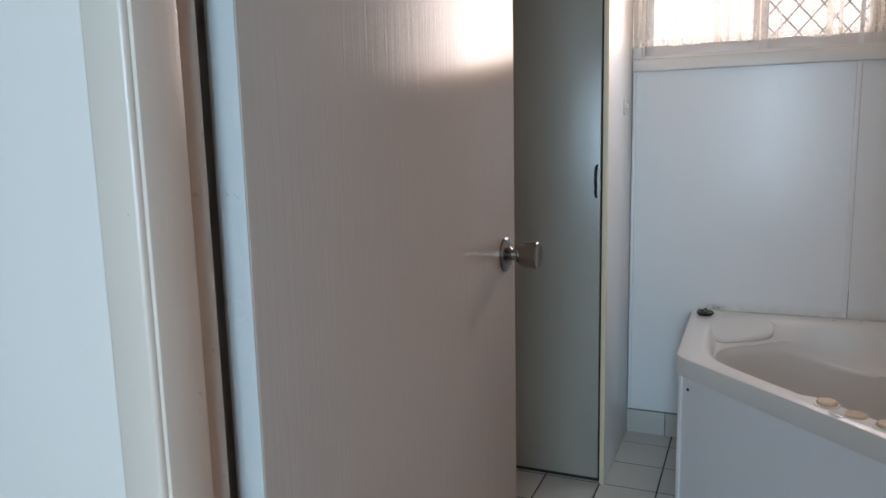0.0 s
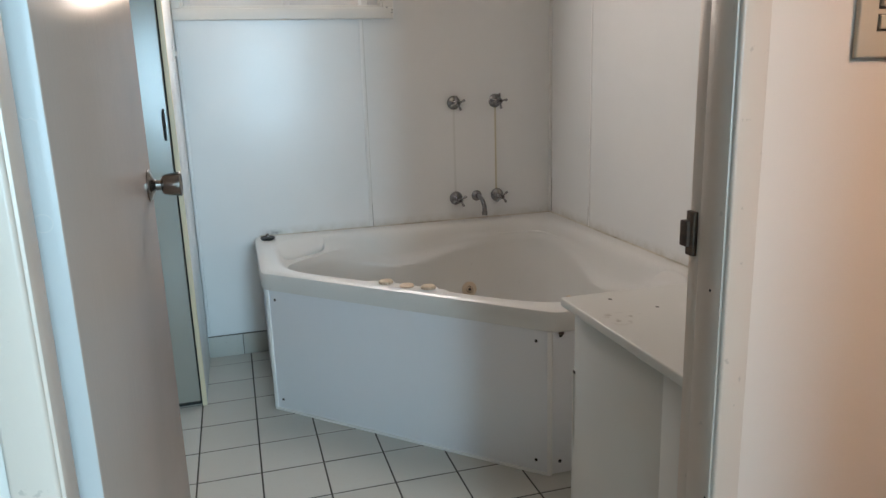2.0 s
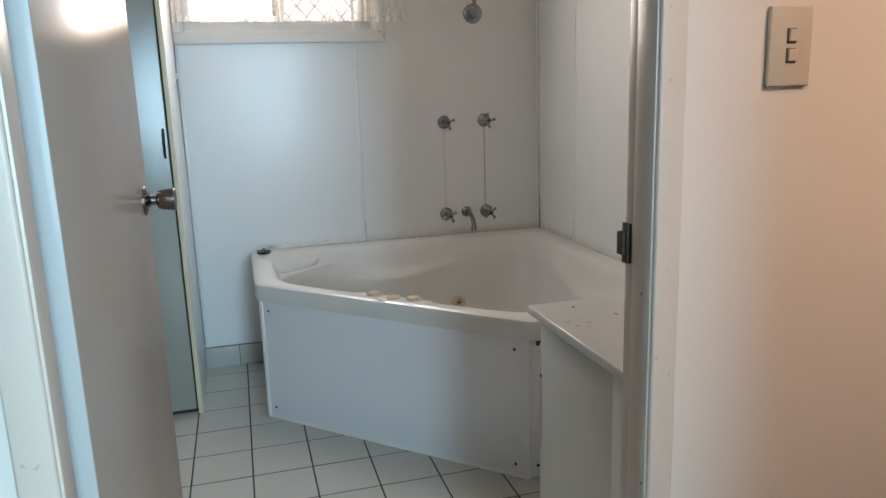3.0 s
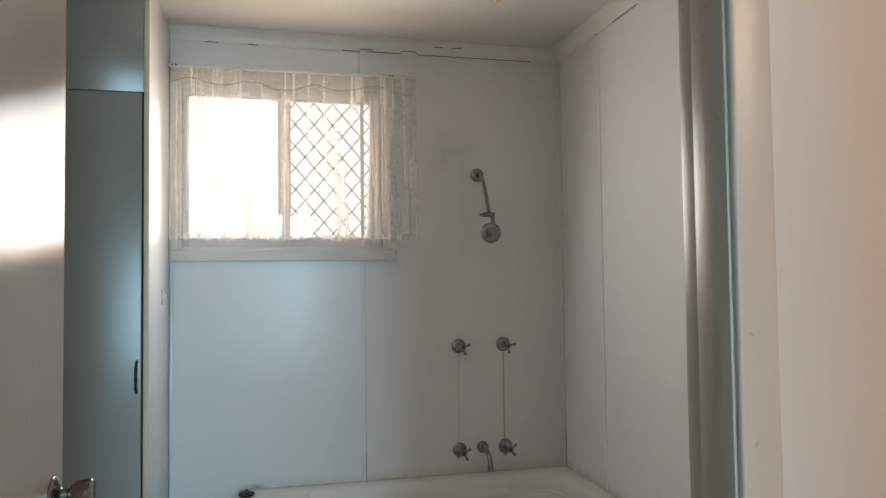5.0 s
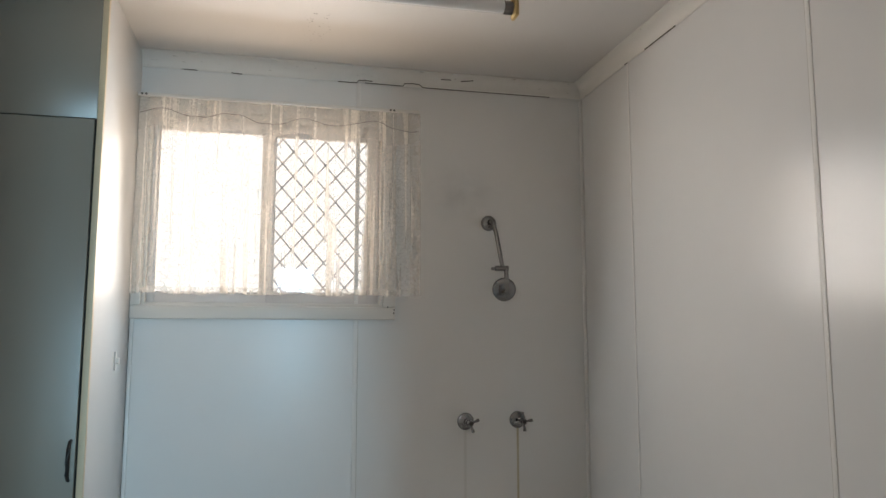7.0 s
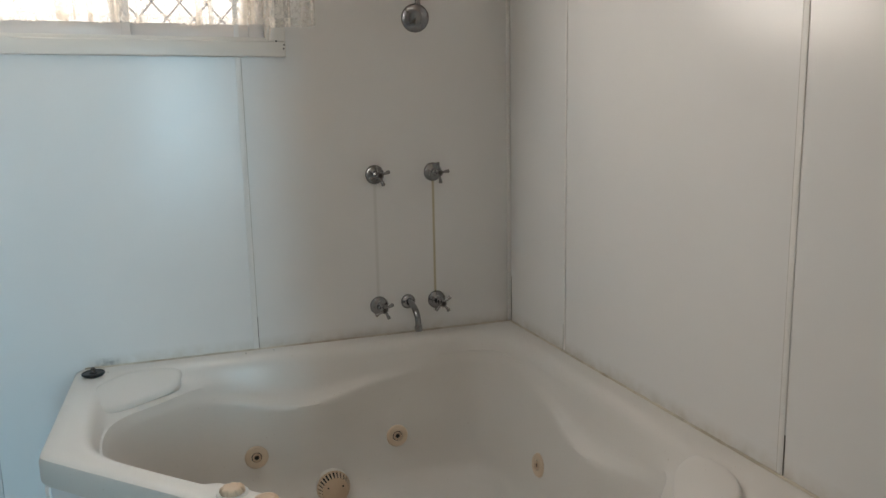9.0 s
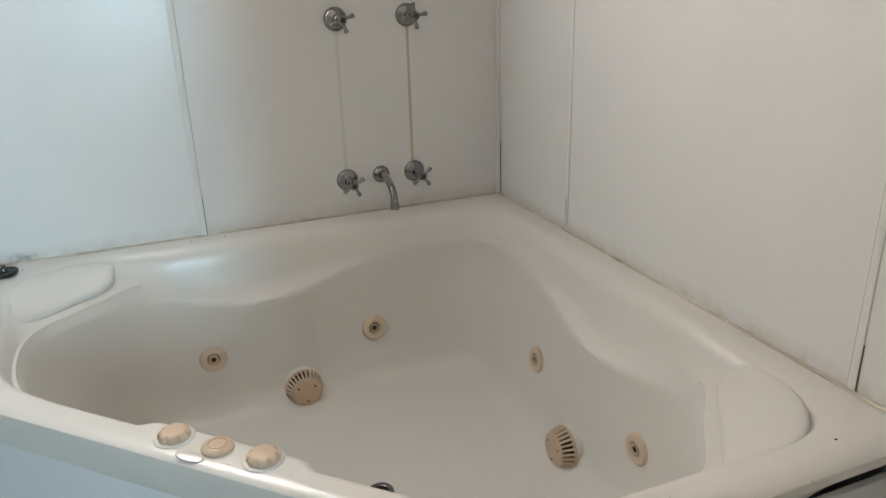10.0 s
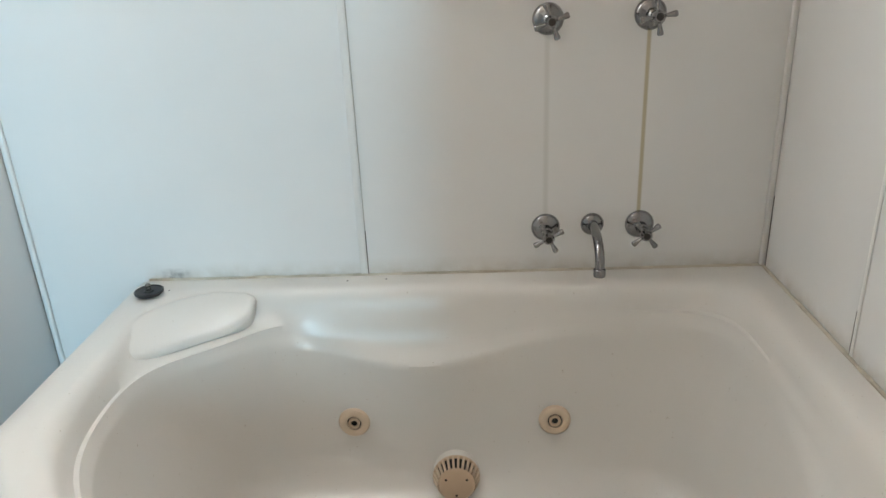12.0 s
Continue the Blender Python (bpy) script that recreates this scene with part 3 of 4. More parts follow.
# sashes
def sash(x0, x1, y0, y1, z0, z1, w, wb, wt, pane_y):
    bm = B()
    box(bm, x0, x0 + w, y0, y1, z0, z1, 0.002)
    box(bm, x1 - w, x1, y0, y1, z0, z1, 0.002)
    box(bm, x0 + w, x1 - w, y0 + 0.0005, y1 - 0.0005, z0, z0 + wb, 0.002)
    box(bm, x0 + w, x1 - w, y0 + 0.0005, y1 - 0.0005, z1 - wt, z1, 0.002)
    s = part("window_frame", bm, alu_mat, win)
    pane = part("pane", box(B(), x0 + w - 0.003, x1 - w + 0.003, pane_y, pane_y + 0.003, z0 + wb - 0.003, z1 - wt + 0.003), glass_mat, win, "clear glass pane")
    pane.visible_shadow = False
    return s


IZ0, IZ1 = WZ0 + 0.0125, WZ1 - 0.0125
sash(WX0 + 0.0105, -1.226, 0.022, 0.040, IZ0, IZ1, 0.027, 0.040, 0.052, 0.030)
sash(-1.279, WX1 - 0.0105, 0.041, 0.060, IZ0, IZ1, 0.047, 0.044, 0.052, 0.050)
# security mesh: bars that cross in diamonds with a rivet at each crossing
bm = B()
mx0, mx1, mz0, mz1, my = -1.245, -0.860, 1.57, 2.215, 0.098
dx, dz = 0.082, 0.096


slope = dz / dx
for s in (1, -1):
    k = -12
    while k < 14:
        c = k * dz
        ends = []
        for x in (mx0, mx1):
            z = mz0 + s * slope * (x - mx0) + c
            if mz0 <= z <= mz1:
                ends.append((x, z))
        for z in (mz0, mz1):
            x = mx0 + (z - mz0 - c) / (s * slope)
            if mx0 < x < mx1:
                ends.append((x, z))
        if len(ends) >= 2:
            a, b = ends[0], ends[1]
            sweep(bm, [(a[0], my + 0.002 * s, a[1]), (b[0], my + 0.002 * s, b[1])], 0.0032, 6)
        k += 1
for i in range(12):
    for j in range(16):
        for off in (0, 0.5):
            x, z = mx0 + (i + off) * dx, mz0 + (j + off) * dz
            if x < mx1 and z < mz1:
                box(bm, x - 0.005, x + 0.005, my - 0.005, my + 0.005, z - 0.006, z + 0.006)
part("security_mesh", bm, mesh_mat, win, "grey diamond security mesh", smooth=False)
bm = B()
box(bm, mx0 - 0.02, mx0, 0.088, 0.108, mz0 - 0.02, mz1 + 0.02, 0.001)
box(bm, mx1, mx1 + 0.02, 0.088, 0.108, mz0 - 0.02, mz1 + 0.02, 0.001)
box(bm, mx0, mx1, 0.089, 0.107, mz0 - 0.02, mz0, 0.001)
box(bm, mx0, mx1, 0.089, 0.107, mz1, mz1 + 0.02, 0.001)
part("mesh_frame", bm, alu_mat, win)

for x, z in ((-0.805, 1.5415), (-0.783, 1.519), (-0.781, 1.531)):
    part("nail_hole", lathe(B(), [(0.0028, 0), (0, 0.0005)], pose(x, -0.0221, z, 90), 10), hole_mat, win, "small dark nail hole")

# ---- curtain rail and lace curtain ----
rail = thing("curtain_rail", "white metal curtain rail screwed above the window", "curtain rail", (-1.2, 0, 2.28))
bm = B()
box(bm, -1.7105, -0.694, -0.062, -0.046, 2.283, 2.296, 0.002)
part("track", bm, fitting_mat, rail)
for x in (-1.69, -0.80):
    part("bracket", box(B(), x - 0.012, x + 0.012, -0.0455, -0.0225, 2.276, 2.30, 0.002), fitting_mat, rail, "small rail bracket")
    for dxx in (-0.007, 0.007):
        part("screw", lathe(B(), [(0, 0), (0.0042, 0), (0.003, 0.002), (0, 0.002)], pose(x + dxx, -0.0624, 2.290, 90), 10), hole_mat, rail, "dark screw head")

curtain = thing("lace_curtain", "short white lace curtain gathered on its rail across the window", "curtain", (-1.2, -0.06, 1.56))


def drape_y(x, z):
    fall = (2.285 - z) / 0.7
    folds = math.sin(x * 58 + 2.2 * math.sin(x * 9)) * 0.015 + math.sin(x * 131 + 1.1) * 0.004
    return -0.056 + folds * (0.5 + 0.6 * fall) - 0.016 * fall


def drape(x0, x1, z_top, z_bot, mat, name, wav=0.0, dy=0.0, nx=260, nz=22, label=""):
    bm = B()
    grid = []
    for j in range(nz + 1):
        row = []
        for i in range(nx + 1):
            x = x0 + (x1 - x0) * i / nx
            bot = z_bot + wav * math.sin(x * 26)
            z = z_top + (bot - z_top) * j / nz
            row.append(bm.verts.new((x, drape_y(x, z) + dy, z)))
        grid.append(row)
    for a, b in zip(grid, grid[1:]):
        for i in range(nx):
            bm.faces.new((a[i], a[i + 1], b[i + 1], b[i]))
    return part(name, bm, mat, curtain, label)


drape(-1.706, -0.692, 2.282, 1.582, lace_mat, "lace", 0.003)
drape(-1.706, -0.692, 2.281, 2.165, lace_border_mat, "valance", 0.012, -0.004, nz=5, label="gathered lace heading")
drape(-1.706, -0.692, 1.604, 1.580, lace_border_mat, "hem", 0.003, -0.003, nz=3, label="dense lace hem")
for xa, xb in ((-1.275, -1.235), (-0.90, -0.862), (-0.730, -0.692), (-1.706, -1.680)):
    drape(xa, xb, 2.17, 1.60, lace_border_mat, "lace_border", 0, -0.003, nx=16, nz=14, label="dense patterned lace band")
pts = []
for k in range(60):
    x = -1.70 + 1.0 * k / 59
    pts.append((x, drape_y(x, 2.2) - 0.008, 2.222 + 0.013 * math.sin(k * 0.42) + 0.006 * math.sin(k * 0.17)))
part("draw_thread", sweep(B(), pts, 0.0012, 5), seam_mat, curtain, "dark drawn thread")

# ---- cupboard ----
CX, CY = -1.712, -0.531
cup = thing("cupboard", "tall built-in cupboard with a closed pale green-grey door", "cupboard", (-2.1, -0.26, 0))
bm = B()
box(bm, CX - 0.016, CX, CY + 0.0185, -0.0006, 0.0, CEIL - 0.0005, 0.001)
part("side_panel", bm, wall_mat, cup, "white painted side panel")
part("edge_strip", box(B(), CX - 0.0165, CX + 0.0006, CY - 0.0005, CY + 0.018, 0.0, CEIL - 0.0005, 0.0015), cream_mat, cup, "cream painted edge strip")
# near-black board whose colour gives the shade seen through the door gaps
part("gap_shade_board", box(B(), LEFT + 0.001, CX - 0.017, CY + 0.022, CY + 0.030, 0.0, CEIL - 0.0005), hole_mat, cup, "near-black board for the shade behind the cupboard door gaps")
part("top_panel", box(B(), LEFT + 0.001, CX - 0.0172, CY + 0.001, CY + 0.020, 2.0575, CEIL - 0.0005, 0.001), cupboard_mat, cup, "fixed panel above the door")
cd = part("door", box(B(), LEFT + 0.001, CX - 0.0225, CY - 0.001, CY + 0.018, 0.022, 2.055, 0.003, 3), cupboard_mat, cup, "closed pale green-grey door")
part("ceiling_bead", box(B(), LEFT + 0.001, CX + 0.0005, CY - 0.008, CY - 0.0012, CEIL - 0.012, CEIL - 0.0005, 0.002), trim_mat, cup, "thin bead at the ceiling")
hp = [(-1.748, CY - 0.001, 1.045), (-1.748, CY - 0.012, 1.048), (-1.7475, CY - 0.024, 1.062), (-1.747, CY - 0.028, 1.095), (-1.747, CY - 0.024, 1.130), (-1.747, CY - 0.012, 1.148), (-1.747, CY - 0.001, 1.151)]
part("handle", sweep(B(), hp, [0.0045, 0.0045, 0.0055, 0.006, 0.0055, 0.0045, 0.0045], 12), black_mat, cup, "black bow handle")

# cord cleat on the cupboard side and its cord
cleat = thing("cord_cleat", "small white plastic cord cleat on the cupboard side", "cleat", (CX, -0.215, 1.355))
bm = B()
box(bm, CX + 0.0003, CX + 0.006, -0.222, -0.208, 1.325, 1.385, 0.002)
box(bm, CX + 0.006, CX + 0.016, -0.219, -0.211, 1.345, 1.365, 0.002)
part("cleat_body", bm, trim_mat, cleat)

for y, z in ((-0.217, 0.699), (-0.373, 0.684)):
    part("scratch", box(B(), CX + 0.0001, CX + 0.0006, y - 0.002, y + 0.002, z - 0.003, z + 0.003), mark_mat, cup, "small grey scratch")

# ---- fluorescent light ----
FX0, FX1, FY = -1.795, -0.556, -0.83
TZ = 2.372
light = thing("fluorescent_light", "unlit fluorescent batten light with yellowed end holders", "ceiling light", (-1.17, FY, CEIL))
part("batten", box(B(), FX0, FX1, FY - 0.045, FY + 0.045, CEIL - 0.042, CEIL - 0.0006, 0.003), fitting_mat, light, "white enamelled batten")
bm = B()
lathe(bm, [(0.0, 0.0), (0.008, 0.0), (0.017, 0.006), (0.019, 0.012), (0.019, FX1 - FX0 - 0.042), (0.017, FX1 - FX0 - 0.036), (0.008, FX1 - FX0 - 0.03), (0, FX1 - FX0 - 0.03)], pose(FX0 + 0.015, FY, TZ, 0, 90, 0), 28)
tube = part("tube", bm, tube_mat, light, "unlit white glass tube")
for x in (FX0 + 0.015, FX1 - 0.041):
    part("tube_cap", lathe(B(), [(0.0194, 0.0), (0.0194, 0.026), (0.012, 0.0262)], pose(x, FY, TZ, 0, 90, 0), 28), steel_mat, light, "grey metal tube cap")
for x, s in ((FX0, 1), (FX1, -1)):
    part("holder", box(B(), min(x, x + s * 0.012), max(x, x + s * 0.012), FY - 0.022, FY + 0.022, TZ - 0.028, CEIL - 0.0425, 0.003), yellow_mat, light, "yellowed plastic tube holder")
part("starter", lathe(B(), [(0.012, 0), (0.012, 0.010), (0.009, 0.012), (0, 0.012)], pose(-1.13, FY - 0.020, CEIL - 0.0425, 180), 20), beige_mat, light, "small starter in its socket")
part("screw", lathe(B(), [(0.005, 0), (0.004, 0.003), (0, 0.003)], pose(-1.02, FY - 0.020, CEIL - 0.0425, 180), 12), hole_mat, light)

# ---- bath ----
L, S, RIM = 1.467, 0.645, 0.550
bath = thing("corner_spa_bath", "empty cream acrylic corner spa bath with a white front panel", "bath", (-0.7, -0.7, 0))
C = Vector((-0.66, -0.66))
R2 = math.sqrt(0.5)
# sides: outward normal and distance from the middle C
SIDES = [(Vector((0, 1)), 0.66 - 0.002), (Vector((1, 0)), 0.66 - 0.002), (Vector((-1, 0)), L - 0.66), (Vector((0, -1)), L - 0.66), (Vector((-R2, -R2)), ((L + S) - 1.32) * R2)]
NA = 512


def outline(offsets, p, extra=None):
    pts = []
    for k in range(NA):
        a = 2 * math.pi * k / NA
        d = Vector((math.cos(a), math.sin(a)))
        s = 0.0
        for (n, h), o in zip(SIDES, offsets):
            c = n.dot(d)
            if c > 0:
                s += (c / (h - o)) ** p
        r = s ** (-1 / p)
        if extra:
            r -= extra(C + d * r, a)
        pts.append(C + d * r)
    return pts


def bell(v, c, w):
    return math.exp(-((v - c) / w) ** 2)


def sstep(v, a, b):
    f = min(1, max(0, (v - a) / (b - a)))
    return f * f * (3 - 2 * f)


def knob_zone(q, a):
    t = (q.x - q.y)          # runs along the front from -0.82 to 0.82
    return 0.020 * sstep(t, -0.20, -0.16) * (1 - sstep(t, 0.24, 0.28)) if q.x + q.y < -1.6 else 0.0


def arm(q):
    """1 along the middle of the two long sides, where the armrests bulge."""
    u, v = max(-q.x, -q.y), min(-q.x, -q.y)
    return bell(u, 0.80, 0.24) * (1 - sstep(v, 0.25, 0.45))


def corner_fill(a, z):
    """How far the wall comes inward under the two headrests."""
    deep = RIM - z
    out = 0.120 * sstep(deep, 0.030, 0.075) * (1 - sstep(deep, 0.06, 0.49))
    return out * (bell(math.degrees(a), 141.5, 9.5) + bell(math.degrees(a), 308.5, 9.5))


def ring(off, p, z, ext=None, zf=None):
    pts = outline(off, p, lambda q, a: (ext(q, a) if ext else 0.0) + corner_fill(a, z))
    return [(q.x, q.y, z + (zf(q) if zf else 0.0)) for q in pts]


# offsets in the order back, side wall, left end, near end, front
def offs(b, e, f):
    return (b, b, e, e, f)


rings = [
    ring(offs(0.0, 0.024, 0.024), 90, RIM - 0.068),
    ring(offs(0.0, 0.003, 0.003), 90, RIM - 0.068),
    ring(offs(0.0, 0.000, 0.000), 90, RIM - 0.060),
    ring(offs(0.0, 0.000, 0.000), 90, RIM - 0.018),
    ring(offs(0.0, 0.004, 0.004), 90, RIM - 0.006),
    ring(offs(0.002, 0.014, 0.014), 80, RIM),
    ring(offs(0.020, 0.040, 0.030), 40, RIM),
    ring(offs(0.046, 0.068, 0.048), 22, RIM, knob_zone),
    ring(offs(0.056, 0.076, 0.054), 18, RIM - 0.0010, knob_zone),
    ring(offs(0.066, 0.084, 0.060), 16, RIM - 0.0045, knob_zone),
    ring(offs(0.076, 0.092, 0.067), 14, RIM - 0.012, knob_zone),
    ring(offs(0.084, 0.098, 0.073), 13, RIM - 0.026, knob_zone),
    ring(offs(0.089, 0.102, 0.078), 12, RIM - 0.044, knob_zone),
    ring(offs(0.093, 0.106, 0.083), 11, RIM - 0.062, knob_zone),
    ring(offs(0.097, 0.110, 0.088), 10, RIM - 0.085, knob_zone, lambda q: 0.020 * (1 - arm(q))),
    ring(offs(0.100, 0.114, 0.093), 10, RIM - 0.108, lambda q, a: 0.004 * arm(q), lambda q: 0.030 * (1 - arm(q)) - 0.004 * arm(q)),
    ring(offs(0.103, 0.117, 0.096), 9, RIM - 0.122, lambda q, a: 0.014 * arm(q), lambda q: 0.034 * (1 - arm(q)) - 0.016 * arm(q)),
    ring(offs(0.105, 0.119, 0.099), 9, RIM - 0.134, lambda q, a: 0.040 * arm(q), lambda q: 0.034 * (1 - arm(q)) - 0.020 * arm(q)),
    ring(offs(0.107, 0.122, 0.102), 9, RIM - 0.142, lambda q, a: 0.045 * arm(q), lambda q: 0.026 * (1 - arm(q)) - 0.020 * arm(q)),
    ring(offs(0.110, 0.126, 0.106), 9, RIM - 0.158, lambda q, a: 0.042 * arm(q), lambda q: 0.010 * (1 - arm(q)) - 0.016 * arm(q)),
    ring(offs(0.122, 0.145, 0.120), 8, RIM - 0.22, lambda q, a: 0.026 * arm(q)),
    ring(offs(0.134, 0.170, 0.136), 7, RIM - 0.30, lambda q, a: 0.012 * arm(q)),
    ring(offs(0.146, 0.195, 0.152), 7, RIM - 0.38),
    ring(offs(0.160, 0.215, 0.168), 7, RIM - 0.43),
    ring(offs(0.180, 0.240, 0.190), 7, RIM - 0.462),
    ring(offs(0.215, 0.280, 0.222), 7, RIM - 0.480),
    ring(offs(0.280, 0.350, 0.270), 6, RIM - 0.490),
    ring(offs(0.420, 0.500, 0.360), 5, RIM - 0.495),
]
bm = B()
vr = [[bm.verts.new(p) for p in r] for r in rings]
for a, b in zip(vr, vr[1:]):
    for k in range(NA):
        j = (k + 1) % NA
        bm.faces.new((a[k], a[j], b[j], b[k]))
mid = bm.verts.new((C.x, C.y, RIM - 0.498))
for k in range(NA):
    bm.faces.new((vr[-1][k], vr[-1][(k + 1) % NA], mid))
shell = part("shell", bm, bath_mat, bath, "glossy cream acrylic shell")

def bezier(a, m, b, t):
    c = m * 2 - (a + b) / 2
    return a * (1 - t) ** 2 + c * (2 * t * (1 - t)) + b * t ** 2


def headrest(swap):
    """The moulded pad in an end corner: it slopes from the rim into the bath and has a rounded edge."""
    oa, om, ob = Vector((-1.155, -0.060)), Vector((-1.345, -0.115)), Vector((-1.416, -0.300))
    ia, im, ib = Vector((-1.165, -0.160)), Vector((-1.258, -0.208)), Vector((-1.362, -0.315))
    bm = B()
    n = 72
    loops = []
    for rho, sink, keep in ((0.30, 0, 1), (0.55, 0, 1), (0.72, 0, 1), (0.86, 0.0004, 1), (0.93, 0.0016, 1), (0.97, 0.004, 1), (0.995, 0.008, 1), (1.0, 0.012, 1), (0.99, 0.016, 0.98), (0.98, 0.030, 0.92),
                            (0.97, 0.06, 0.80)):
        loop = []
        for k in range(n):
            a = 2 * math.pi * k / n
            cx, cy = math.cos(a), math.sin(a)
            f = (abs(cx) ** 3.2 + abs(cy) ** 3.2) ** (-1 / 3.2)
            u, v = 0.5 + 0.5 * rho * cx * f, 0.5 + 0.5 * rho * cy * f
            p = bezier(oa, om, ob, u) * (1 - v * keep) + bezier(ia, im, ib, u) * (v * keep)
            z = RIM - 0.0005 - 0.046 * v ** 1.3 + 0.006 * math.sin(math.pi * v) - sink
            x, y = (p.y, p.x) if swap else (p.x, p.y)
            loop.append(bm.verts.new((x, y, z)))
        loops.append(loop)
    for a, b in zip(loops, loops[1:]):
        for k in range(n):
            bm.faces.new((a[k], a[(k + 1) % n], b[(k + 1) % n], b[k]))
    bm.faces.new(loops[0])
    return part("headrest", bm, bath_mat, bath, "moulded cream headrest")


headrest(False)
headrest(True)

# panels under the rim
P, Q = 1.447, 0.655


def slab(a, b, z0, z1, thick):
    """An upright sheet from a to b in the plan, its thickness to the left of that way."""
    a, b = Vector(a), Vector(b)
    m = pose(a.x, a.y, 0, 0, 0, math.degrees(math.atan2((b - a).y, (b - a).x)))
    return placed(box(B(), 0, (b - a).length, 0, thick, z0, z1, 0.0012), m)


part("front_panel", slab((-P, -Q), (-Q, -P), 0.003, RIM - 0.069, 0.012), panel_mat, bath, "white laminate front panel")
part("end_panel", slab((-P, -0.012), (-P, -Q + 0.002), 0.003, RIM - 0.069, 0.012), panel_mat, bath, "white laminate end panel")
part("end_panel", slab((-Q + 0.002, -P), (-0.004, -P), 0.003, RIM - 0.069, 0.012), panel_mat, bath, "white laminate end panel")
for x, y in ((-P, -Q), (-Q, -P)):
    m = pose(x, y, 0, 0, 0, -45)
    part("corner_strip", placed(box(B(), -0.008, 0.008, -0.0045, 0.004, 0.002, RIM - 0.0695, 0.003), m), strip_mat, bath, "white plastic corner strip")
part("floor_bead", slab((-P - 0.006, -Q - 0.004), (-Q - 0.004, -P - 0.006), 0.0, 0.008, 0.008), strip_mat, bath, "white bead at the floor")
fx = Vector((R2, -R2))
nrm = Vector((-R2, -R2))
flen = (Vector((-Q, -P)) - Vector((-P, -Q))).length
for s, z in ((0.035, 0.045), (0.035, RIM - 0.105), (flen - 0.045, 0.045), (flen - 0.045, RIM - 0.105)):
    p = Vector((-P, -Q)) + fx * s + nrm * 0.0005
    part("panel_screw", lathe(B(), [(0.0052, 0), (0.0045, 0.002), (0, 0.0024)], Matrix.Translation((p.x, p.y, z)) @ pose(0, 0, 0, 90, 0, -45), 12), hole_mat, bath, "dark screw head")
for x, z in ((-Q + 0.035, 0.045), (-Q + 0.035, RIM - 0.085)):
    part("panel_screw", lathe(B(), [(0.006, 0), (0.005, 0.002), (0, 0.0024)], pose(x, -P - 0.0005, z, 90), 12), hole_mat, bath, "dark screw head")

# fittings in the bath wall
bpy.context.view_layer.update()
tree_me = shell.data
from mathutils.bvhtree import BVHTree
tree = BVHTree.FromPolygons([v.co.copy() for v in tree_me.vertices], [tuple(p.vertices) for p in tree_me.polygons])


def on_shell(x, y, z):
    """The place and inward normal of the shell nearest to a point."""
    co, n, _, _ = tree.find_nearest(Vector((x, y, z)))
    inward = Vector((-0.66, -0.66, 0.45)) - co
    if n.dot(inward) < 0:
        n = -n
    return co, n


def aim(co, n):
    return Matrix.Translation(co) @ n.to_track_quat("Z", "Y").to_matrix().to_4x4()


def jet(x, y, z):
    co, n = on_shell(x, y, z)
    m = aim(co - n * 0.003, n) @ Matrix.Scale(1.2, 4)
    j = part("jet", lathe(B(), [(0.031, 0.0), (0.031, 0.004), (0.028, 0.008), (0.018, 0.010), (0.0145, 0.009), (0.0135, 0.004), (0, 0.003)], m, 36), beige_pale, bath, "beige plastic spa jet")
    part("nozzle_ring", lathe(B(), [(0.0115, 0.002), (0.0115, 0.0095), (0.0085, 0.0105), (0.0065, 0.009), (0.0065, 0.003)], m, 28), beige_mat, j)
    part("nozzle_gap", lathe(B(), [(0.0138, 0.0046), (0.0115, 0.0046)], m, 28), hole_mat, j)
    part("nozzle_hole", lathe(B(), [(0.0064, 0.0062), (0, 0.0062)], m, 20), hole_mat, j)
    return j


for p in ((-0.955, -0.155, 0.238), (-0.488, -0.124, 0.230), (-0.112, -0.515, 0.228), (-0.150, -0.965, 0.240)):
    jet(*p)


def suction(x, y, z, way):
    co, n = on_shell(x, y, z)
    n = Vector(way).normalized()
    m = aim(co + n * 0.014, n) @ Matrix.Diagonal((1.2, 1.2, 0.95, 1))
    core = part("suction_cover", lathe(B(), [(0.0425, -0.004), (0.0335, 0.028), (0, 0.028)], m, 36), hole_mat, bath, "round beige suction cover with slots")
    bm = B()
    lathe(bm, [(0, 0.0285), (0.0345, 0.0285), (0.0358, 0.0300), (0.0345, 0.0325), (0.031, 0.0340), (0, 0.0345)], m, 48)
    part("moulded_seat", lathe(B(), [(0.047, -0.05), (0.046, -0.006), (0.040, -0.004)], m, 40), bath_mat, core, "cream moulded seat behind the cover")
    part("face", bm, beige_mat, core, "beige cover face")
    part("rim_ring", lathe(B(), [(0.0460, -0.006), (0.0455, -0.001), (0.0420, 0.001)], m, 40), beige_mat, core)
    bm = B()
    for k in range(26):
        a = 2 * math.pi * k / 26
        placed_box = bmesh.ops.create_cube(bm, size=1)["verts"]
        mm = m @ Matrix.Rotation(a, 4, "Z") @ Matrix.Translation((0.0395, 0, 0.0135)) @ Matrix.Rotation(radians(-15.5), 4, "Y") @ Matrix.Diagonal((0.005, 0.0042, 0.034, 1))
        for v in placed_box:
            v.co = mm @ v.co
    part("grille_ribs", bm, beige_pale, core, "beige ribs between the slots", smooth=False)
    for k in range(3):
        a = 2 * math.pi * k / 3 + 0.5
        part("screw_hole", lathe(B(), [(0.0026, 0.0346), (0, 0.0348)], m @ Matrix.Translation((0.023 * math.cos(a), 0.023 * math.sin(a), 0.0002)), 10), hole_mat, core)


suction(-0.720, -0.200, 0.124, (0.02, -1.0, 0.10))
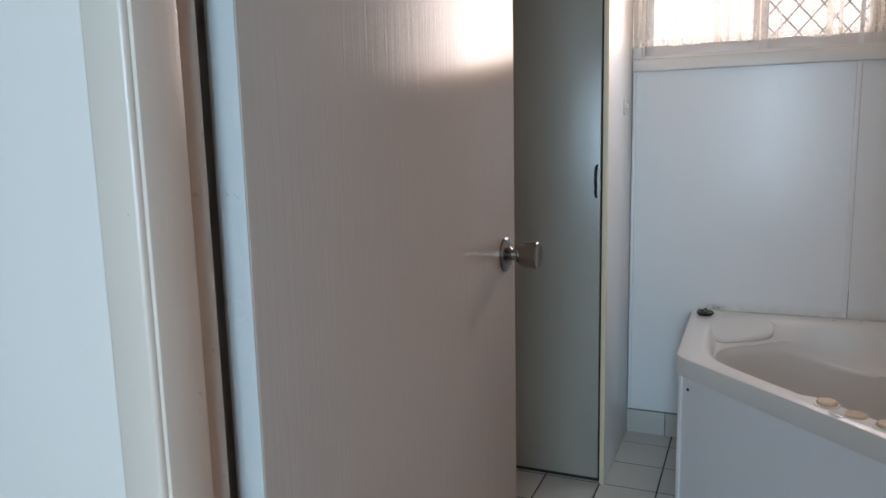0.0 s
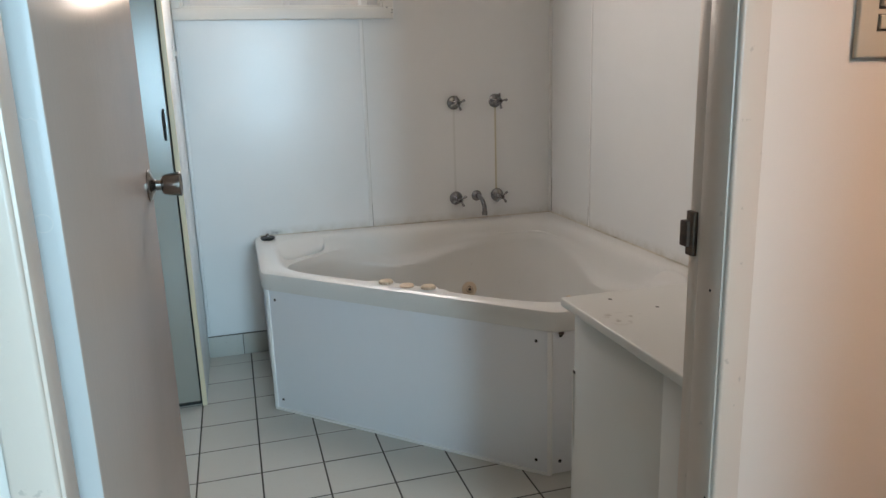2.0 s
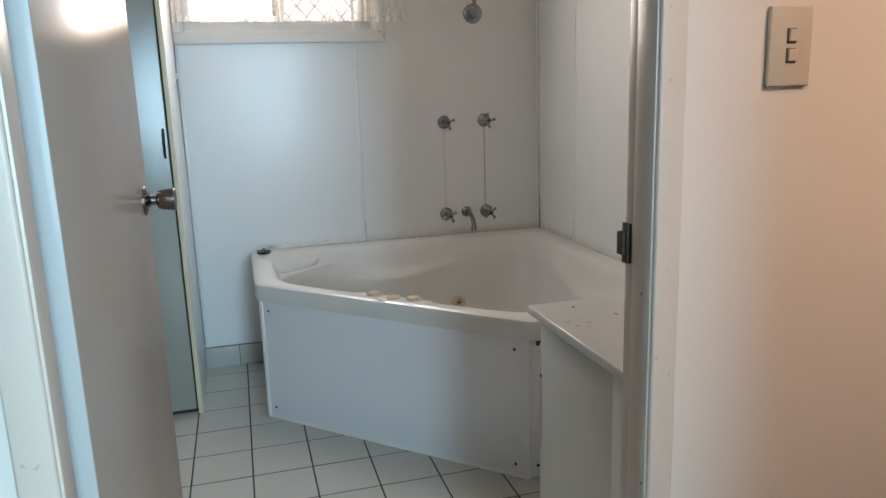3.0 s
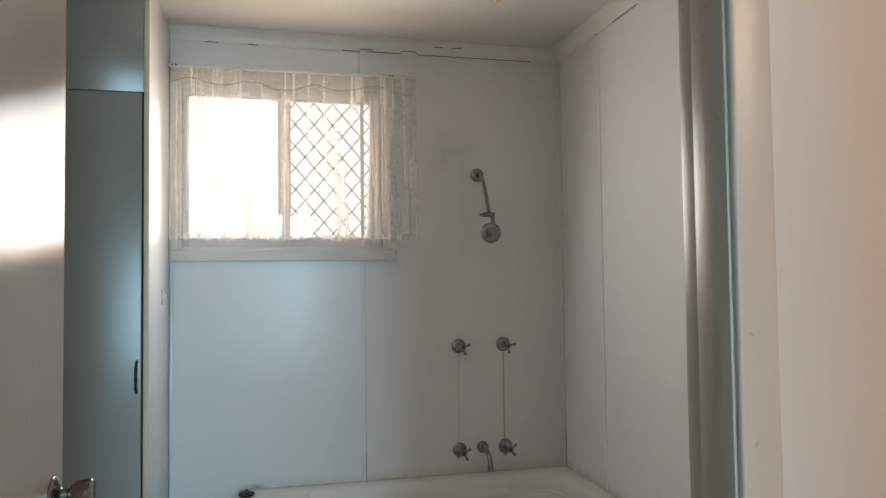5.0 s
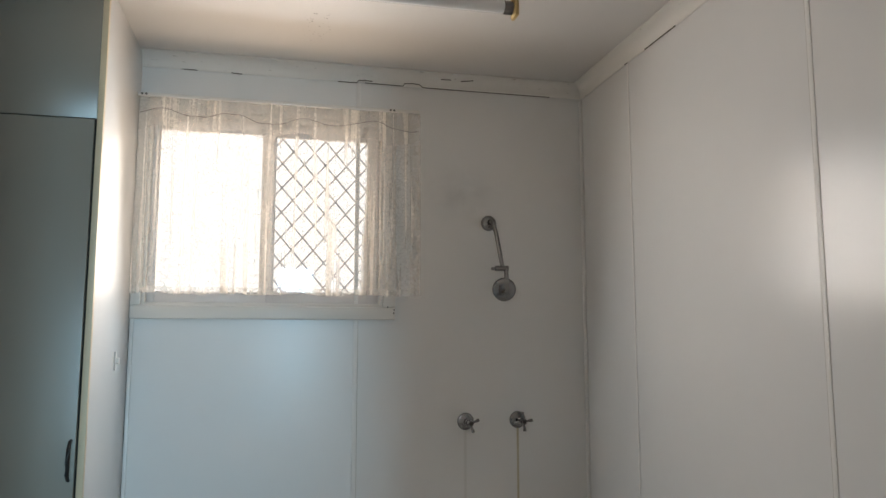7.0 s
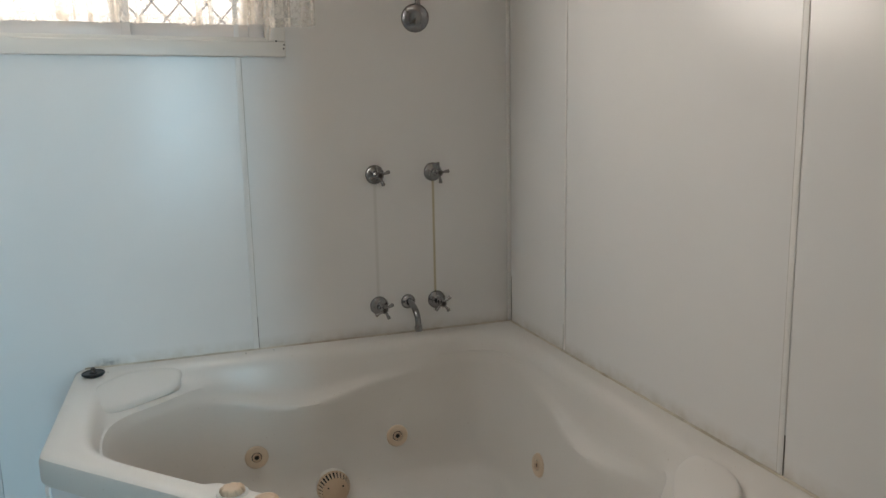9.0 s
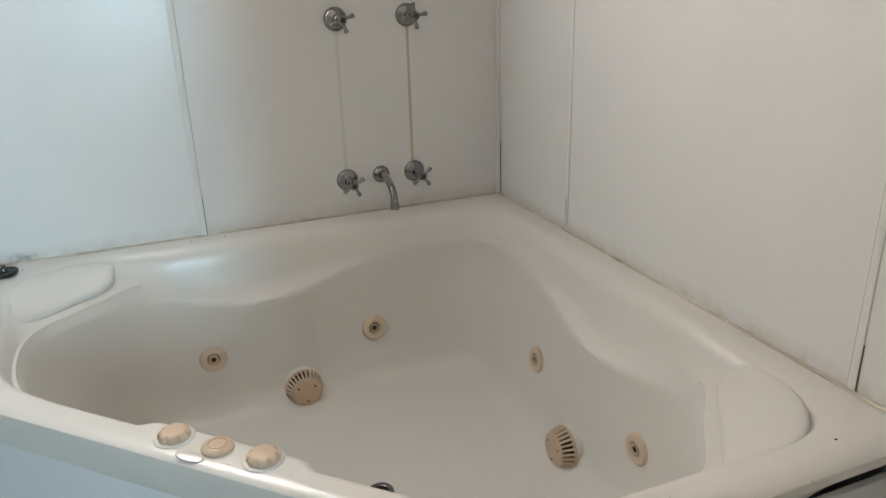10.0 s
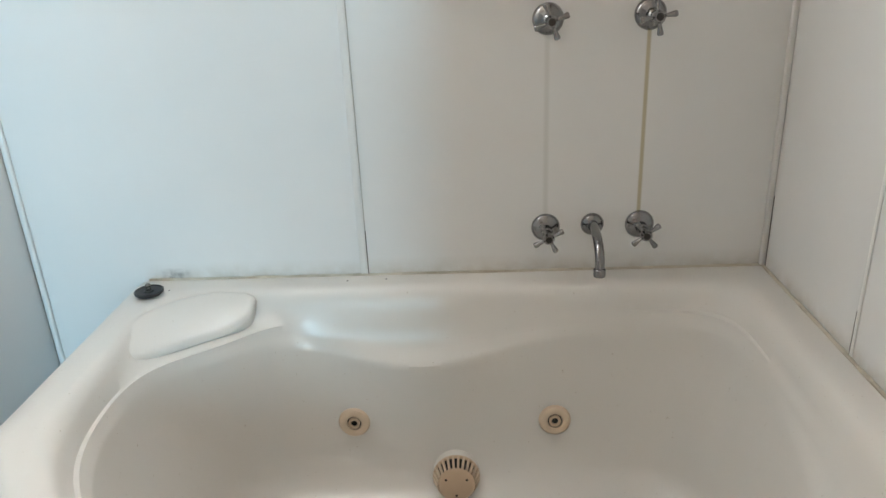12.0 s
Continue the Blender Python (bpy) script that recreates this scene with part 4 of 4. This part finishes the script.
suction(-0.205, -0.738, 0.126, (-1.0, 0.02, 0.04))
bm = B()
lathe(bm, [(0.019, 0.002), (0.020, 0.010), (0.026, 0.0125), (0.031, 0.0115), (0.033, 0.006)], pose(-0.642, -0.655, RIM - 0.4975), 36)
w = part("waste", bm, chrome_mat, bath, "chrome waste outlet")
part("waste_hole", lathe(B(), [(0.0195, 0.004), (0, 0.004)], pose(-0.642, -0.655, RIM - 0.4975), 24), hole_mat, w)


def control(x, y, plain):
    if plain:
        k = part("control", lathe(B(), [(0.025, 0.0), (0.025, 0.004), (0.022, 0.007), (0.015, 0.0085), (0.0135, 0.0075), (0.0125, 0.0085), (0, 0.009)], pose(x, y, RIM + 0.0002), 40), beige_mat, bath, "beige plastic air button")
        return
    part("base_ring", lathe(B(), [(0.032, 0.0), (0.031, 0.002), (0.024, 0.0025)], pose(x, y, RIM + 0.0002), 36), bath_mat, bath, "pale base ring")
    bm = B()
    n = 64
    levels = [(0.0235, 0.001), (0.0255, 0.004), (0.025, 0.009), (0.022, 0.0125), (0.016, 0.014)]
    rr = []
    for r, h in levels:
        rr.append([bm.verts.new((x + (r - (0.0035 if 0.003 < h < 0.0135 else 0.0) * max(0, math.sin(8 * 2 * math.pi * i / n)) ** 2) * math.cos(2 * math.pi * i / n),
                                 y + (r - (0.0035 if 0.003 < h < 0.0135 else 0.0) * max(0, math.sin(8 * 2 * math.pi * i / n)) ** 2) * math.sin(2 * math.pi * i / n), RIM + h)) for i in range(n)])
    for a, b in zip(rr, rr[1:]):
        for i in range(n):
            bm.faces.new((a[i], a[(i + 1) % n], b[(i + 1) % n], b[i]))
    bm.faces.new(rr[-1])
    part("control", bm, beige_mat, bath, "fluted beige plastic control knob")


control(-1.058, -0.982, False)
control(-0.998, -1.040, True)
control(-0.938, -1.098, False)
bm = B()
lathe(bm, [(1, 0), (0.94, 0.0016), (0.8, 0.0022), (0, 0.0022)], Matrix.Translation((-1.040, -1.045, RIM + 0.0002)) @ pose(0, 0, 0, 0, 0, -45) @ Matrix.Diagonal((0.026, 0.011, 1, 1)), 36)
part("badge", bm, badge_mat, bath, "small oval metal badge")

part("rim_bolt", lathe(B(), [(0.009, 0), (0.008, 0.008), (0.004, 0.012), (0, 0.012)], pose(-0.622, -1.456, 0.4815, 180), 16), rust_mat, bath, "dark bolt under the rim")
for x, y in ((-0.135, -1.410), (-1.370, -0.062), (-0.960, -0.033), (-0.870, -0.028)):
    part("chip", lathe(B(), [(0.0026, 0.0002), (0, 0.0006)], pose(x, y, RIM), 8), hole_mat, bath, "tiny dark chip")

# sealant between the bath and the walls
seal = thing("sealant_bead", "brown-stained sealant bead between the bath and the walls", "sealant", (-0.7, -0.004, RIM))
for a, b in (((-1.44, -0.004), (-0.004, -0.004)), ((-0.004, -0.006), (-0.004, -1.46))):
    pts = [(a[0] + (b[0] - a[0]) * k / 60, a[1] + (b[1] - a[1]) * k / 60, RIM + 0.001 + 0.0012 * noise.noise(Vector((k * 0.7, a[0], 0)))) for k in range(61)]
    part("bead", sweep(B(), pts, [0.0038 + 0.0010 * noise.noise(Vector((k * 0.9, b[1], 2))) for k in range(61)], 8), sealant_mat, seal)

# ---- plug on the rim ----
PX, PY = -1.408, -0.082
plug = thing("bath_plug", "black rubber bath plug lying upside down on the rim", "bath plug", (PX, PY, RIM))
part("plug_body", lathe(B(), [(0.024, 0.0), (0.028, 0.002), (0.0320, 0.006), (0.0325, 0.0100), (0.0300, 0.0115), (0.0275, 0.0090), (0.012, 0.0085), (0.009, 0.0115), (0, 0.012)], pose(PX, PY, RIM + 0.0006), 36), black_mat, plug)
part("plug_pin", lathe(B(), [(0.006, 0.0), (0.005, 0.008), (0.007, 0.011), (0.005, 0.015), (0, 0.016)], pose(PX, PY, RIM + 0.0122), 16), steel_mat, plug, "dull metal pin")


# ---- taps ----
def wall_tap(x, z, turn, label):
    """A wall tap with a round flange and a cross handle, turned by some degrees."""
    t = thing("wall_tap", label, "tap", (x, 0, z), group="wall taps over the bath")
    m = pose(x, -0.0004, z, 90)
    part("flange", lathe(B(), [(0, 0.0), (0.0325, 0.0), (0.0325, 0.002), (0.029, 0.008), (0.021, 0.014), (0.014, 0.017), (0.0125, 0.019)], m, 40), chrome_mat, t, "round chrome wall flange")
    part("spindle", lathe(B(), [(0.012, 0.014), (0.011, 0.030), (0.013, 0.032), (0.013, 0.040), (0.010, 0.043), (0.010, 0.072)], m, 24), chrome_mat, t)
    bm = B()
    lathe(bm, [(0.0115, 0.063), (0.0125, 0.068), (0.0125, 0.078), (0.0095, 0.083), (0.0085, 0.0825), (0, 0.0825)], m, 24)
    for k in range(4):
        mm = m @ Matrix.Rotation(radians(turn + 90 * k), 4, "Z") @ Matrix.Translation((0, 0, 0.072)) @ Matrix.Rotation(radians(90), 4, "Y")
        lathe(bm, [(0, 0.006), (0.0040, 0.008), (0.0036, 0.014), (0.0058, 0.028), (0.0066, 0.033), (0.0050, 0.036), (0, 0.0365)], mm, 14)
    h = part("cross_handle", bm, chrome_mat, t, "chrome cross handle")
    part("cap", lathe(B(), [(0.0075, 0.0828), (0.006, 0.0842), (0, 0.0844)], m, 18), hole_mat, h, "dark indicator cap")
    return t


wall_tap(-0.500, 1.112, 20, "chrome cross-handled wall tap above a faint drip stain")
wall_tap(-0.293, 1.114, 8, "chrome cross-handled wall tap above a brown drip stain")
wall_tap(-0.500, 0.657, 28, "chrome cross-handled bath tap on the wall above the rim")
wall_tap(-0.289, 0.659, 38, "chrome cross-handled bath tap beneath a brown drip stain")

SPX = -0.395
spout = thing("bath_spout", "curved chrome bath spout on the wall between two taps", "spout", (SPX, 0, 0.66))
part("flange", lathe(B(), [(0, 0), (0.026, 0), (0.026, 0.003), (0.023, 0.010), (0.015, 0.016), (0.011, 0.018)], pose(SPX, -0.0004, 0.662, 90), 32), chrome_mat, spout)
sp = []
for k in range(15):
    a = radians(90 * k / 14)
    sp.append((SPX, -0.012 - 0.106 * math.sin(a * 0.95), 0.662 + 0.004 - 0.050 * (1 - math.cos(a))))
sp += [(SPX, -0.1178, 0.604), (SPX, -0.1178, 0.594)]
part("pipe", sweep(B(), sp, [0.0105] * 15 + [0.0105, 0.0105], 18), chrome_mat, spout)
part("aerator", lathe(B(), [(0.0095, 0.0), (0.0128, 0.0), (0.0132, 0.004), (0.0132, 0.016), (0.011, 0.018)], pose(SPX, -0.1178, 0.585), 24), chrome_mat, spout)

# ---- shower ----
HX = -0.404
sh = thing("wall_shower", "chrome wall shower with a jointed arm and a round rose", "shower head", (HX, 0, 1.876))
part("flange", lathe(B(), [(0, 0), (0.031, 0), (0.031, 0.003), (0.026, 0.012), (0.014, 0.020), (0.011, 0.022)], pose(HX, -0.0004, 1.876, 90), 36), chrome_mat, sh)
part("arm", sweep(B(), [(HX, -0.015, 1.876), (HX, -0.040, 1.874), (HX + 0.004, -0.058, 1.862), (HX + 0.010, -0.075, 1.820), (HX + 0.018, -0.115, 1.705), (HX + 0.019, -0.118, 1.690)], 0.0082, 16), chrome_mat, sh)
part("joint", sweep(B(), [(HX - 0.010, -0.120, 1.687), (HX + 0.040, -0.124, 1.687)], 0.0105, 18), chrome_mat, sh, "chrome swivel joint")
part("joint_nut", sweep(B(), [(HX - 0.024, -0.119, 1.685), (HX - 0.010, -0.119, 1.686)], 0.006, 8), chrome_mat, sh)
part("neck", sweep(B(), [(HX + 0.032, -0.124, 1.682), (HX + 0.028, -0.140, 1.655), (HX + 0.026, -0.146, 1.640)], 0.0085, 16), chrome_mat, sh)
rm = look((HX + 0.020, -0.135, 1.606), (HX - 0.16, -0.75, 1.48))
rm = rm @ pose(0, 0, 0, 180)
rose = part("rose", lathe(B(), [(0, -0.022), (0.018, -0.020), (0.036, -0.006), (0.0425, 0.004), (0.0425, 0.010), (0.039, 0.015), (0.020, 0.021), (0, 0.023)], rm, 44), chrome_mat, sh, "round domed chrome shower rose")
part("rose_edge", lathe(B(), [(0.0432, -0.002), (0.0440, -0.009), (0.034, -0.014)], rm, 40), hole_mat, rose, "dark rubber edge")

# ---- vanity ----
VX, VY, VZ = -0.862, -1.958, 0.762
van = thing("vanity_cabinet", "cream laminate bathroom cabinet with a stained bare top beside the bath", "vanity", (-0.45, -2.2, 0))
part("worktop", box(B(), VX, -0.002, WALL_Y1 + 0.001, VY, VZ - 0.020, VZ, 0.0035, 3), vtop_mat, van, "stained cream worktop")
part("body", box(B(), VX + 0.020, -0.004, WALL_Y1 + 0.002, VY - 0.030, 0.002, VZ - 0.0205, 0.0015), vanity_mat, van)
part("filler_panel", box(B(), VX + 0.0170, VX + 0.0198, WALL_Y1 + 0.002, -2.335, 0.004, VZ - 0.0208, 0.0008), vtop_mat, van, "pale filler strip")
part("door", box(B(), VX + 0.024, -0.02, VY - 0.0298, VY - 0.013, 0.10, 0.60, 0.0015), vanity_mat, van, "cream laminate door")
part("door_slit", box(B(), VX + 0.0188, VX + 0.0205, -1.9895, -1.9875, 0.415, 0.594), mark_mat, van, "thin gap beside the door")
part("door_catch", box(B(), VX + 0.0182, VX + 0.0206, -1.994, -1.986, 0.594, 0.599), hole_mat, van, "dark notch at the door edge")
for x, y, r in ((-0.770, -2.010, 0.0045), (-0.706, -2.092, 0.004)):
    part("hole", lathe(B(), [(r, 0.0002), (0, 0.0004)], pose(x, y, VZ), 12), hole_mat, van, "small drilled hole")

# ---- floor tiles ----
def tile_mesh(name, w, d, h):
    bm = B()
    box(bm, -w / 2, w / 2, -d / 2, d / 2, -h, 0)
    top = [e for e in bm.edges if all(v.co.z > -h / 2 for v in e.verts)]
    bmesh.ops.bevel(bm, geom=top, offset=0.0008, segments=1, affect="EDGES")
    me = bpy.data.meshes.new(name)
    bm.to_mesh(me)
    bm.free()
    me.materials.append(tile_mat.m)
    return me


PITCH = 0.2013
GX, GY = -1.5275, -1.125
full = tile_mesh("tile", PITCH - 0.0056, PITCH - 0.0058, 0.0013)
cut_meshes = {}
for i in range(-6, 9):
    for j in range(-8, 7):
        x0, x1 = GX + i * PITCH, GX + (i + 1) * PITCH
        y0, y1 = GY + j * PITCH, GY + (j + 1) * PITCH
        cx0, cx1, cy0, cy1 = max(x0, LEFT), min(x1, 0.0), max(y0, WALL_Y0 + 0.05), min(y1, 0.0)
        if cx1 - cx0 < 0.02 or cy1 - cy0 < 0.02:
            continue
        w, d = cx1 - cx0, cy1 - cy0
        if abs(w - PITCH) < 1e-4 and abs(d - PITCH) < 1e-4:
            me = full
        else:
            key = (round(w, 4), round(d, 4))
            me = cut_meshes.setdefault(key, None) or tile_mesh("tile", w - 0.0056, d - 0.0058, 0.0013)
            cut_meshes[key] = me
        ob = new("tile", me)
        ob.parent = floor
        tilt = (random.uniform(-0.08, 0.08), random.uniform(-0.08, 0.08))
        ob.matrix_basis = pose((cx0 + cx1) / 2, (cy0 + cy1) / 2, random.uniform(-0.0003, 0.0003), tilt[0], tilt[1], random.uniform(-0.1, 0.1))
